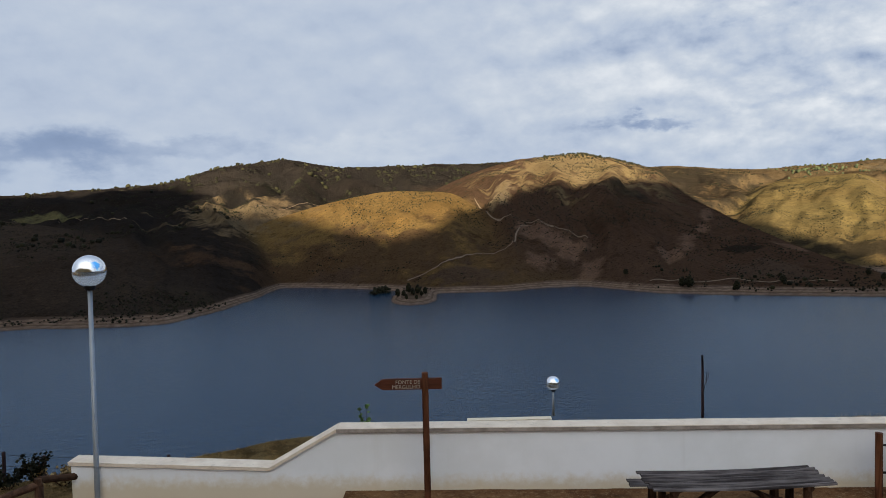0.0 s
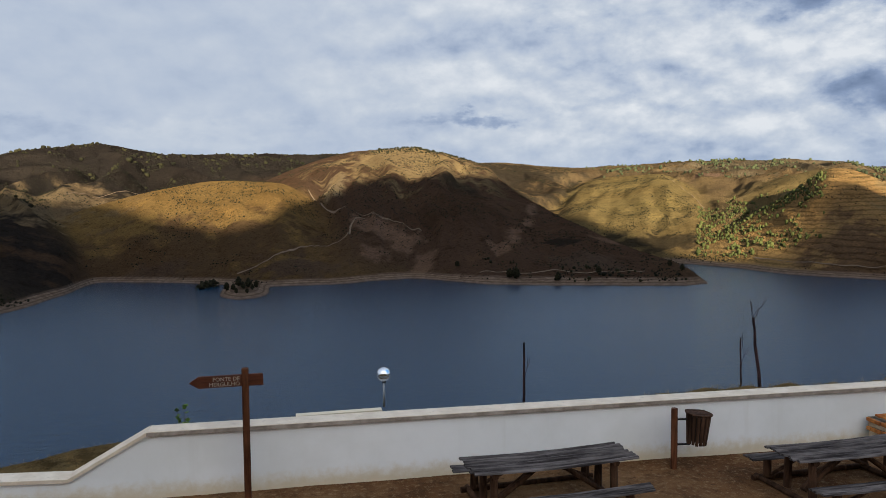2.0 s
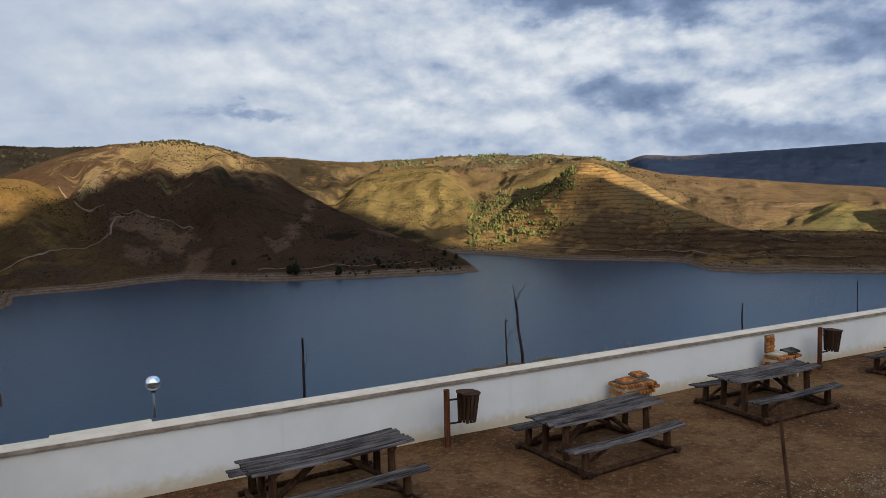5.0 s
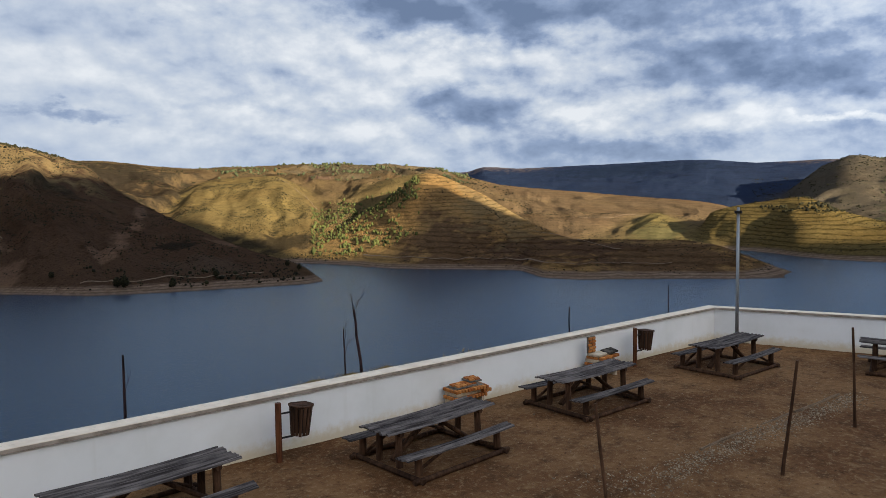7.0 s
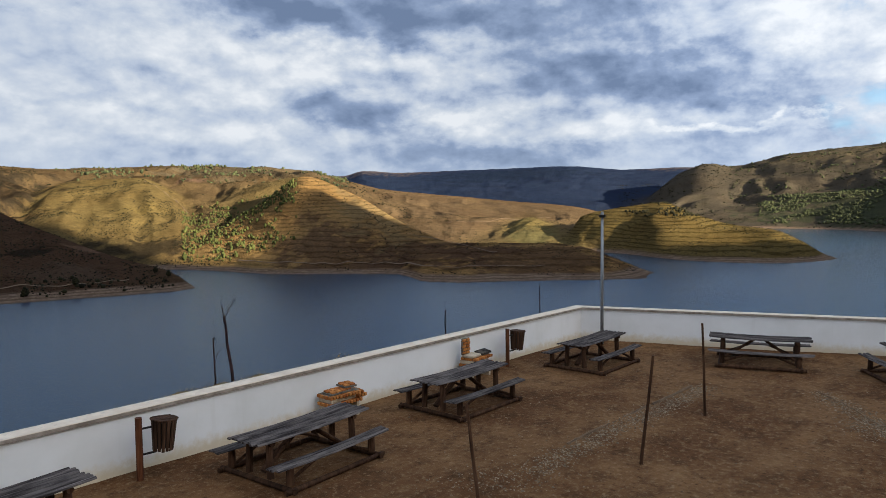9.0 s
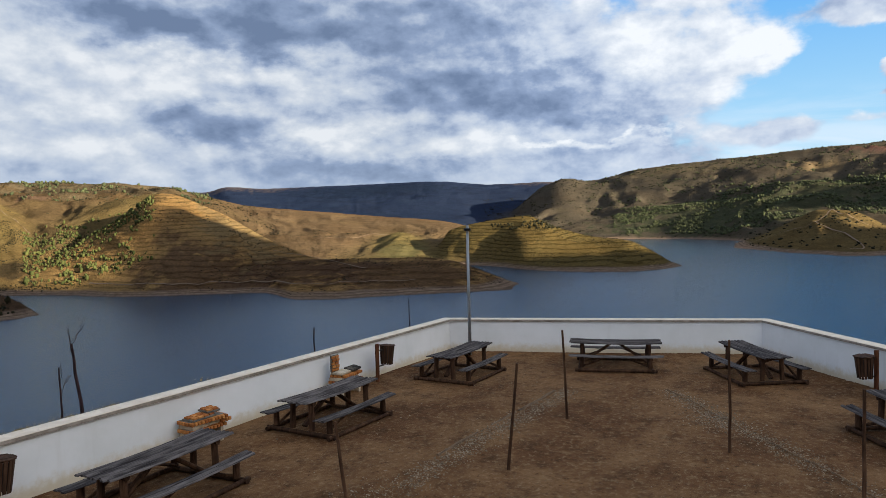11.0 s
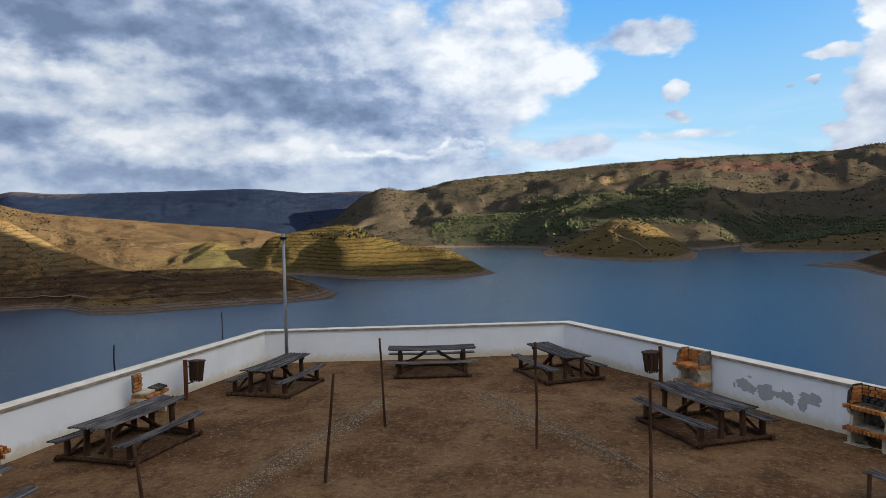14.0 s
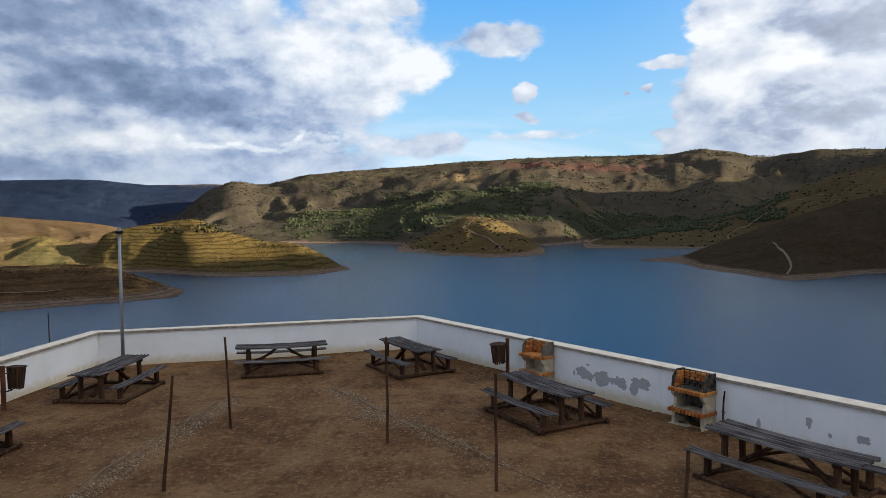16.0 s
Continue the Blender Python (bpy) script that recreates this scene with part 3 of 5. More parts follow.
# meadows, scree, thicket, woods, and painted sun, shade and haze: bearing, distance, half width in degrees, half depth,
# ground
GROUNDS = {
    # the sand tone puts sunlight into two pale patches
    "heather_shade": (0.048, 0.0300, 0.0185), "burnt_shade": (0.064, 0.0390, 0.0255), "scree": (0.108, 0.068, 0.046), "pale_soil": (0.165, 0.124, 0.072), "sunlit_sand": (0.118, 0.086, 0.050), "meadow": (0.092, 0.082, 0.038),
    # one tone here brightens the main and bench crests as sunlight
    "thicket_shade": (0.0160, 0.0140, 0.0120), "sunlit_crest": (0.150, 0.108, 0.055), "russet": (0.042, 0.0262, 0.0170), "pines_shade": (0.0340, 0.0380, 0.0235), "fallow": (0.090, 0.045, 0.038), "hay": (0.078, 0.063, 0.041), "hazy_rim": (0.060, 0.051, 0.054), "shade_blue": (0.0105, 0.0165, 0.032), "bank": (0.055, 0.038, 0.027),
}
# first row darkens the round hill's lower slope: heather with painted shade
FIELDS = [(-7, 376, 11.5, 44, "heather_shade"), (-15.5, 490, 4.6, 60, "sunlit_sand"), (-28.3, 584, 2.4, 17, "meadow"), (-21.2, 432, 1.6, 26, "thicket_shade"), (-25, 640, 2.6, 45, "thicket_shade"), (-9.5, 365, 3.0, 10, "bank"), (2.0, 345, 3.2, 14, "bank"), (24.5, 352, 3.5, 14, "bank")]
# the last row here darkens the north ridge for cloud shade
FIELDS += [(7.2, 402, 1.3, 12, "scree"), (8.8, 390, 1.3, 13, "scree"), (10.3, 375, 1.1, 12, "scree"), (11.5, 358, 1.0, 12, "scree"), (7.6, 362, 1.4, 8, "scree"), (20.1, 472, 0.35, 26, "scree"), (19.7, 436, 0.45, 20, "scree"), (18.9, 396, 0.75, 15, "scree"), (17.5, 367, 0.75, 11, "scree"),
           (26.0, 405, 1.1, 9, "scree"), (4.7, 482, 0.9, 28, "pale_soil"), (11.0, 560, 6.0, 75, "sunlit_crest"), (14.8, 492, 1.7, 22, "thicket_shade"), (22.6, 390, 1.3, 14, "thicket_shade"), (15.0, 440, 2.4, 32, "russet"), (12.6, 420, 1.6, 20, "russet"), (18.8, 790, 5.2, 210, "thicket_shade")]
# bench hill's face and the knoll's foot: scrub tone with shade painted in
FIELDS += [(44.2, 405, 4.8, 46, "burnt_shade"), (51.5, 385, 5.6, 46, "burnt_shade"), (60, 372, 11, 50, "burnt_shade"), (29, 476, 3.4, 22, "thicket_shade"), (47.5, 500, 3.4, 70, "sunlit_crest"), (38, 960, 6.5, 150, "hay"), (33.2, 790, 1.3, 30, "scree"), (59.5, 590, 1.6, 40, "meadow")]
# rows at 83 and 91 paint a dark band of cloud shade as woods
FIELDS += [(107, 1010, 6.0, 120, "pines_shade"), (112.5, 1080, 3.0, 60, "pines_shade"), (100.5, 1020, 3.2, 110, "pines_shade"), (83, 1110, 7.0, 110, "pines_shade"), (91, 1130, 5.0, 110, "pines_shade"), (95, 1600, 3.0, 50, "fallow"), (100, 1540, 4.5, 70, "fallow"), (112, 1300, 4.0, 120, "hay"), (90.5, 1410, 2.2, 60, "sunlit_sand"), (81, 1650, 4.5, 110, "hay"), (98.4, 1130, 5.0, 45, "hay")]
# far ridge: haze and shade in the colour; last row darkens for cloud shade
FIELDS += [(46.5, 2850, 5.0, 350, "hazy_rim"), (70.5, 2900, 2.6, 300, "hazy_rim"), (58, 2300, 6, 300, "shade_blue"), (86, 1050, 9, 90, "pines_shade")]
BROW = [(-180, 40, 0.0), (-75, 20, -0.8), (-20, 21, -2.1), (-11, 21, -1.9), (-5, 16.5, -1.6), (10, 16, -1.3), (20, 17, -0.65), (35, 20, -0.30), (45, 22.5, -0.35), (53, 24, -0.9), (62, 28, -1.0), (90, 28, -3.5), (112, 24, -6.0), (124, 24, -5.0), (150, 40, 0.0), (180, 40, 0.0)]


# made-up crest behind the terrace, profiled to cast the hills' shadows: x, height
SHADE_CREST = [(-1200, 330), (-600, 390), (-350, 392), (-270, 362), (-250, 335), (-205, 318), (-159, 309), (-133, 295), (-111, 286), (-80, 279), (-62, 290), (-47, 311), (-24, 316), (-14, 324), (7, 330), (26, 330), (62, 343), (86, 346), (112, 346), (143, 318), (153, 298), (160, 284), (172, 258), (182, 247), (200, 246), (217, 254), (235, 270), (253, 288), (275, 297), (290, 282), (307, 262), (320, 247), (343, 228), (403, 205), (560, 172), (880, 172), (1000, 305), (1150, 335), (1250, 290), (1400, 190)]


def land(az, r):
    """Height of the ground at bearing and distance, the share of each kind of cover in it, and how bare it lies."""
    az, r = np.broadcast_arrays(np.asarray(az, float), np.asarray(r, float))
    x, y = r * np.sin(np.radians(az)), r * np.cos(np.radians(az))
    warp = fbm(x / 130.0, y / 130.0, 3, 6)
    rough = fbm(x / 46.0, y / 46.0, 5, 1)
    spur = 1.0 - 2.6 * np.abs(fbm(az / 4.2 + warp * 3.2 + 40, r / 330.0 + 9, 3, 3))
    gully = 1.0 - 2.6 * np.abs(fbm(az / 1.5 + warp * 4.0 + 80, r / 190.0 + 3, 3, 5))
    jag = fbm(x / 24.0, y / 24.0, 3, 2)
    layers = []
    for name, rows in HILLS.items():
        lo, hi = rows[0][0], rows[-1][0]
        foot, crest, rise = (curve(rows, c, az) for c in (1, 2, 3))
        foot = foot + 8.0 * jag
        top = EYE_Z + crest * np.tan(np.radians(rise))
        u = (r - foot) / np.maximum(crest - foot, 3.0)
        up = np.clip(u, 0, 1)
        face = WATER + (top - WATER) * (1 - (1 - up) ** 1.3)
        face = np.where(u < 0, WATER + np.maximum((r - foot) * 0.3, -9.0), face)
        back_fall = (r - crest) * 0.10 + (np.maximum(r - crest, 0) / 120.0) ** 2 * 4
        h = np.where(r > crest, top - back_fall, face)
        size = np.clip((top - WATER) / 45.0, 0.05, 2.0)
        mid = np.sin(np.pi * up) ** 0.8
        h = h + np.where(u > 0, (rough * 6.0 + (spur - 0.75) * 7.5 * np.where(crest > 2300, 1.1, np.clip(crest / 900.0, 1.0, 2.0)) + (gully - 0.7) * 3.0 * np.clip(1.6 - crest / 1500.0, 0.35, 1.0)) * size * np.clip(1.9 - crest / 1500.0, 0.45, 1.0) * mid + rough * 1.8 * size * up, 0)
        layers.append(h - np.maximum(np.maximum(lo - az, az - hi), 0) * 9.0)
    # the wooded islet at the end of its spit
    layers.append(WATER + 2.4 - (((x + 12.5) / 9.0) ** 2 + (np.minimum(y - 300, 0) / 20.0) ** 2) * 2.0 + rough * 1.5)
    # the near slope below the terrace
    br, bz = curve(BROW, 1, az), curve(BROW, 2, az)
    back_side = np.clip((np.abs(az - 0.0) - np.where(az > 0, 124, 70)) / 14.0, 0, 1)
    front = 1.0 - back_side
    near = bz - np.maximum(r - br, 0) * 0.46 * front + fbm(x / 3.0, y / 3.0, 4, 4) * 0.35
    near = np.where(r < br - 3, np.minimum(near, -0.35), near)
    # an unseen mountainside added behind the terrace to shade it and the hills
    far_b = np.clip((-y - 30) / 870.0, 0, 1)
    fall_b = np.clip((-y - 900) / 2500.0, 0, 1)
    peaks = curve(SHADE_CREST, 1, x)
    near = near + back_side * (peaks * far_b * far_b * (3 - 2 * far_b) * (1 - 0.6 * fall_b) + rough * 8 * far_b)
    layers.append(near)
    pile = np.stack(layers)
    top = pile.max(0)
    z = top + 0.7 * np.log(np.exp((pile - top) / 0.7).sum(0))
    share = np.exp((pile - top) / (1.2 + r[None] * 0.004))
    share = share / share.sum(0)
    bare = np.clip(1.0 - (z - WATER - 0.9 - (rough + 0.5) * 1.8) / 0.7, 0, 1) * (1 - share[-1])
    return z, share, bare


def polar_sheet():
    az = np.r_[np.arange(-180, -120, 0.75), np.arange(-120, -50, 3.0), np.arange(-50, -36, 0.5), np.arange(-36, 124, 0.16), np.arange(124, 140, 0.5), np.arange(140, 180, 0.75)]
    r = np.r_[0.5, 8.0, 13.0, np.arange(14, 34, 0.7), np.geomspace(34, 265, 26)[:-1], np.arange(265, 420, 1.6), np.arange(420, 760, 2.8), np.arange(760, 1300, 7.0), np.geomspace(1300, 4600, 55)]
    A, R = np.meshgrid(az, r, indexing="ij")
    z, share, bare = land(A, R)
    x, y = R * np.sin(np.radians(A)), R * np.cos(np.radians(A))
    na, nr = A.shape
    index = np.arange(na * nr).reshape(na, nr)
    nxt = np.roll(index, -1, 0)
    quads = np.stack([index[:, :-1], index[:, 1:], nxt[:, 1:], nxt[:, :-1]], -1).reshape(-1, 4)
    # leave out the deep lake bed
    deep = (z.ravel()[quads] < WATER - 5).all(1)
    quads = quads[~deep]
    me = bpy.data.meshes.new("ground")
    me.vertices.add(na * nr)
    me.vertices.foreach_set("co", np.stack([x, y, z], -1).ravel())
    me.loops.add(quads.size)
    me.loops.foreach_set("vertex_index", quads.ravel().astype(np.int32))
    me.polygons.add(len(quads))
    me.polygons.foreach_set("loop_start", (np.arange(len(quads)) * 4).astype(np.int32))
    me.polygons.foreach_set("use_smooth", np.ones(len(quads), dtype=bool))
    me.update(calc_edges=True)
    names = list(HILLS)
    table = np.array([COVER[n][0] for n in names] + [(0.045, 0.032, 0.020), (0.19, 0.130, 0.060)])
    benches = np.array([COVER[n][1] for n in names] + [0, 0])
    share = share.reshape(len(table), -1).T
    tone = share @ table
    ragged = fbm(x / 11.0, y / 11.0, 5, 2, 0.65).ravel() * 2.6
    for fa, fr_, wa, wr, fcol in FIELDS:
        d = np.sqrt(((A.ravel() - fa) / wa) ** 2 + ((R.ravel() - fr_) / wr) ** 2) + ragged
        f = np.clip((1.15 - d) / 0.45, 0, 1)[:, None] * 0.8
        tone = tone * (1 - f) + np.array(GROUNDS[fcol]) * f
    col = np.c_[tone, np.ones(na * nr)]
    me.attributes.new("cover", "FLOAT_COLOR", "POINT").data.foreach_set("color", col.ravel())
    me.attributes.new("bare", "FLOAT", "POINT").data.foreach_set("value", bare.ravel())
    me.attributes.new("bench", "FLOAT", "POINT").data.foreach_set("value", share @ benches)
    return ink(me, terrain_skin)


ground = tagged(new("ground", polar_sheet()), "dry brown and golden scrub hills round a reservoir", "ground", kind="structure")

bm = bmesh.new()
bmesh.ops.create_circle(bm, cap_ends=True, segments=96, radius=4500, matrix=Matrix.Translation((0, 0, WATER)))
water = tagged(new("water", mesh_of("water", bm, water_skin)), "dark slate-blue rippled water of a reservoir", "water", kind="structure")

# ------------------------------------------------------------------ terrace
C1, C2 = Vector((21.45, 10.5, 0)), Vector((24.2, 1.31, 0))
N0, S0 = Vector((-1.8, 11.57, 0)), Vector((4.6, -13.06, 0))
WALL_H, CAP_H, THICK = 0.98, 0.06, 0.30


def prism(bm, outline, z0, z1):
    """An upright block over a flat outline."""
    low_, high_ = [bm.verts.new((x, y, z0)) for x, y in outline], [bm.verts.new((x, y, z1)) for x, y in outline]
    k = len(outline)
    bm.faces.new(low_[::-1]), bm.faces.new(high_)
    for i in range(k):
        bm.faces.new((low_[i], low_[(i + 1) % k], high_[(i + 1) % k], high_[i]))
    bmesh.ops.recalc_face_normals(bm, faces=bm.faces)
    return bm


def offset_line(points, d):
    """The line moved d to its left, mitred at the corners."""
    out = []
    for i, p in enumerate(points):
        dirs = [(points[j + 1] - points[j]).normalized() for j in (i - 1, i) if 0 <= j < len(points) - 1]
        norms = [Vector((-v.y, v.x, 0)) for v in dirs]
        m = sum(norms, Vector()).normalized()
        out.append(p + m * d / m.dot(norms[0]))
    return out


line = [N0, C1, C2, S0]
outer = offset_line(line, THICK)
cap_in, cap_out = offset_line(line, -0.035), offset_line(line, THICK + 0.035)
for i, (wname, what) in enumerate((("wall_north", "north"), ("wall_east", "east"), ("wall_south", "south"))):
    ring = [line[i], line[i + 1], outer[i + 1], outer[i]]
    w = new(wname, mesh_of(wname, prism(bmesh.new(), [(p.x, p.y) for p in ring], -2.2, WALL_H), white_render))
    tagged(w, "low white limewashed parapet wall, stained with earth along its foot", "wall", kind="structure")
    ring = [cap_in[i], cap_in[i + 1], cap_out[i + 1], cap_out[i]]
    ca = new("trim", mesh_of("trim", prism(bmesh.new(), [(p.x, p.y) for p in ring], WALL_H + 0.002, WALL_H + CAP_H), cap_stone))
    tagged(ca, "beige coping slab along the top of the parapet", "coping", kind="structure")
    # thin strip that darkens the coping's front for shade and dirt
    lip = offset_line(line, -0.041)
    ring = [lip[i], lip[i + 1], cap_in[i + 1], cap_in[i]]
    part("edge", prism(bmesh.new(), [(p.x, p.y) for p in ring], WALL_H - 0.006, WALL_H + CAP_H - 0.008), cap_edge, ca, "grey-brown coping edge with shade and dirt in its colour")

# the stepped end of the north wall
bm = bmesh.new()
profile = [(-6.25, -2.4), (-1.8, -2.4), (-1.8, WALL_H), (-2.92, 0.35), (-6.25, 0.47)]
ny = lambda x: 11.57 - 0.0459 * (x + 1.8)
fr = [bm.verts.new((x, ny(x), z)) for x, z in profile]
bk = [bm.verts.new((x, ny(x) + THICK, z)) for x, z in profile]
bm.faces.new(fr[::-1]), bm.faces.new(bk)
for i in range(5):
    bm.faces.new((fr[i], fr[(i + 1) % 5], bk[(i + 1) % 5], bk[i]))
bmesh.ops.recalc_face_normals(bm, faces=bm.faces)
tagged(new("wall_west", mesh_of("wall_west", bm, white_render)), "lower white limewashed wall stepping down at the terrace's end", "wall", kind="structure")
bm = bmesh.new()
for (xa, za), (xb, zb) in (((-6.29, 0.47), (-2.92, 0.35)), ((-2.92, 0.35), (-1.8, WALL_H))):
    vs = []
    for x, z in ((xa, za), (xb, zb)):
        for dy in (-0.035, THICK + 0.035):
            for dz in (0.003, CAP_H):
                vs.append(bm.verts.new((x, ny(x) + dy, z + dz)))
    for f in ((0, 1, 3, 2), (4, 6, 7, 5), (0, 4, 5, 1), (2, 3, 7, 6), (1, 5, 7, 3), (0, 2, 6, 4)):
        bm.faces.new([vs[k] for k in f])
bmesh.ops.recalc_face_normals(bm, faces=bm.faces)
tagged(new("trim", mesh_of("trim", bm, cap_stone)), "beige coping running down the sloped wall end", "coping", kind="structure")


def terrace_floor():
    xs, ys = np.arange(-14, 26, 0.16), np.arange(-16, 12.2, 0.16)
    X, Y = np.meshgrid(xs, ys, indexing="ij")
    Z = fbm(X / 1.7, Y / 1.7, 5, 5) * 0.07 + fbm(X / 6.0, Y / 6.0, 3, 6) * 0.06
    keep = Y < (11.57 - 0.0459 * (X + 1.8)) + 0.15
    for a, b in ((C1, C2), (C2, S0)):
        d = (b - a).normalized()
        keep &= ((X - a.x) * d.y - (Y - a.y) * d.x) > -0.15
    drop = np.clip((-1.75 - X) / 0.25, 0, 1) * 1.1 * (Y > 9.2)
    Z = Z - drop
    index = np.arange(X.size).reshape(X.shape)
    q = np.stack([index[:-1, :-1], index[1:, :-1], index[1:, 1:], index[:-1, 1:]], -1).reshape(-1, 4)
    q = q[keep.ravel()[q].all(1)]
    me = bpy.data.meshes.new("floor")
    me.from_pydata(np.stack([X, Y, Z], -1).reshape(-1, 3).tolist(), [], q.tolist())
    me.polygons.foreach_set("use_smooth", np.ones(len(me.polygons), dtype=bool))
    return ink(me, earth)


tagged(new("floor", terrace_floor()), "trodden brown earth of a picnic terrace with dry grass", "ground", kind="structure")

# ------------------------------------------------------------------ picnic tables
def picnic_table():
    t = thing("picnic_table", "weathered grey timber picnic table with two attached log benches", "picnic table", "picnic tables on the terrace")
    for i in range(8):
        o = part("slat", slat(2.5, 0.079, 0.035, 0.03, i), grey_wood, t)
        o.location = (0, -0.325 + 0.093 * i, 0.705)
    for side in (-1, 1):
        for i in range(3):
            o = part("bench_slat", slat(2.55, 0.086, 0.035, 0.028, 20 + i + 5 * side), grey_wood, t)
            o.location = (0, side * 0.71 + (i - 1) * 0.094, 0.412)
    for sx in (-1, 1):
        part("ground_beam", one_log((sx * 0.98, -0.90, 0.045), (sx * 0.98, 0.90, 0.045), 0.048, 0.044, 9, seed=sx), leg_wood, t)
        part("top_bearer", one_log((sx * 0.92, -0.33, 0.655), (sx * 0.92, 0.33, 0.655), 0.05, seg=8), leg_wood, t)
        for sy in (-1, 1):
            part("leg", one_log((sx * 0.92, sy * 0.26, 0.10), (sx * 0.92, sy * 0.24, 0.64), 0.06, 0.056, 10, seed=3), leg_wood, t)
            part("bench_leg", one_log((sx * 0.92, sy * 0.71, 0.10), (sx * 0.92, sy * 0.71, 0.395), 0.066, 0.06, 10, seed=4), leg_wood, t)
            part("brace", one_log((sx * 0.86, sy * 0.03, 0.14), (sx * 0.10, sy * 0.03, 0.66), 0.036, 0.034, 8, seed=5), leg_wood, t)
    for sy in (-1, 1):
        part("ground_beam", one_log((-1.10, sy * 0.82, 0.04), (1.10, sy * 0.82, 0.04), 0.046, 0.042, 9, seed=6), leg_wood, t)
        part("bench_brace", one_log((-0.9, sy * 0.66, 0.13), (-0.25, sy * 0.69, 0.38), 0.03, 0.028, 7), leg_wood, t)
        part("bench_brace", one_log((0.9, sy * 0.66, 0.13), (0.25, sy * 0.69, 0.38), 0.03, 0.028, 7), leg_wood, t)
    return t


TABLES = [(3.96, 9.86, 1.5), (8.56, 9.17, 1), (13.1, 9.17, -3), (18.3, 8.57, -2.5), (20.97, 4.97, -75), (20.95, 1.33, 32), (16.1, -1.93, 30), (12.07, -5.27, 36)]
table = picnic_table()
table.matrix_basis = pose(TABLES[0][0], TABLES[0][1], 0, 0, 0, TABLES[0][2])
for x, y, a in TABLES[1:]:
    copy_thing(table, pose(x, y, 0, 0, 0, a))

# ------------------------------------------------------------------ litter bins
def litter_bin(m):
    t = thing("litter_bin", "slatted dark wooden litter bin hung on a short post", "litter bin", "litter bins", m)
    part("post", one_log((0, 0, -0.1), (0, 0, 1.03), 0.055, 0.052, 12, seed=1), stain_wood, t)
    part("bracket", one_box(0.14, 0, 0.84, 0.22, 0.02, 0.03), dark_metal, t)
    part("bracket", one_box(0.15, 0, 0.42, 0.24, 0.02, 0.03), dark_metal, t)
    hang = pose(0.40, 0, 0.67, 0, 4, 0)
    o = part("liner", one_log((0, 0, -0.20), (0, 0, 0.22), 0.140, 0.178, 16), dark_metal, t)
    o.matrix_basis = hang
    rnd = random.Random(31)
    for i in range(16):
        a = 360 * i / 16
        bm = bmesh.new()
        box(bm, 0, 0, 0, 0.018, 0.060, 0.50, bevel=0.006)
        for v in bm.verts:
            v.co.y *= 0.82 + 0.36 * (v.co.z + 0.3)
        o = part("slat", bm, bin_wood, t)
        o.matrix_basis = hang @ pose(0, 0, 0, 0, 0, a) @ pose(0.172, 0, rnd.uniform(-0.012, 0.012), 0, 4.6, 0)
    lid = part("lid", one_log((0, 0, 0.235), (0, 0, 0.25), 0.19, 0.19, 20), bin_wood, t)
    lid.matrix_basis = hang
    for i in range(9):
        y = -0.18 + 0.045 * i
        half = math.sqrt(0.216**2 - y * y)
        o = part("lid_board", one_box(0, y, 0.264, 2 * half, 0.041, 0.022, bevel=0.005), bin_wood, lid)
        o.location.z = rnd.uniform(-0.004, 0.005)
    return t


litter_bin(pose(6.5, 10.71, 0, 0, 0, -8))
litter_bin(pose(16.70, 10.27, 0, 0, 0, -8))
litter_bin(pose(20.0, -1.38, 0, 0, 0, 140))

# ------------------------------------------------------------------ signpost
sign = thing("signpost", "brown stained wooden signpost with an arrow board", "signpost", m=pose(-0.33, 11.1, 0))
part("post", one_box(0, 0, 0.915, 0.10, 0.09, 2.23, bevel=0.012), stain_wood, sign)
bm = bmesh.new()
out = [(0.26, -0.085), (0.26, 0.085), (-0.66, 0.085), (-0.79, 0.0), (-0.66, -0.085)]
fr, bk = [bm.verts.new((x, -0.02, 1.85 + z)) for x, z in out], [bm.verts.new((x, 0.03, 1.85 + z)) for x, z in out]
bm.faces.new(fr), bm.faces.new(bk[::-1])
for i in range(5):
    bm.faces.new((fr[i], bk[i], bk[(i + 1) % 5], fr[(i + 1) % 5]))
bmesh.ops.recalc_face_normals(bm, faces=bm.faces)
board = part("arrow_board", bm, sign_wood, sign)
for text, dz in (("FONTE DE", 0.008), ("MERGULHO", -0.068)):
    cu = bpy.data.curves.new("lettering", "FONT")
    cu.body, cu.size, cu.align_x, cu.extrude = text, 0.082, "RIGHT", 0.002
    tmp = new("lettering", cu)
    me = bpy.data.meshes.new_from_object(tmp.evaluated_get(bpy.context.evaluated_depsgraph_get()))
    bpy.data.objects.remove(tmp)
    le = part("lettering", ink(me, letter_paint), None, board, "cream painted lettering")
    le.matrix_basis = pose(-0.075, -0.024, 1.85 + dz, 90, 0, 0)

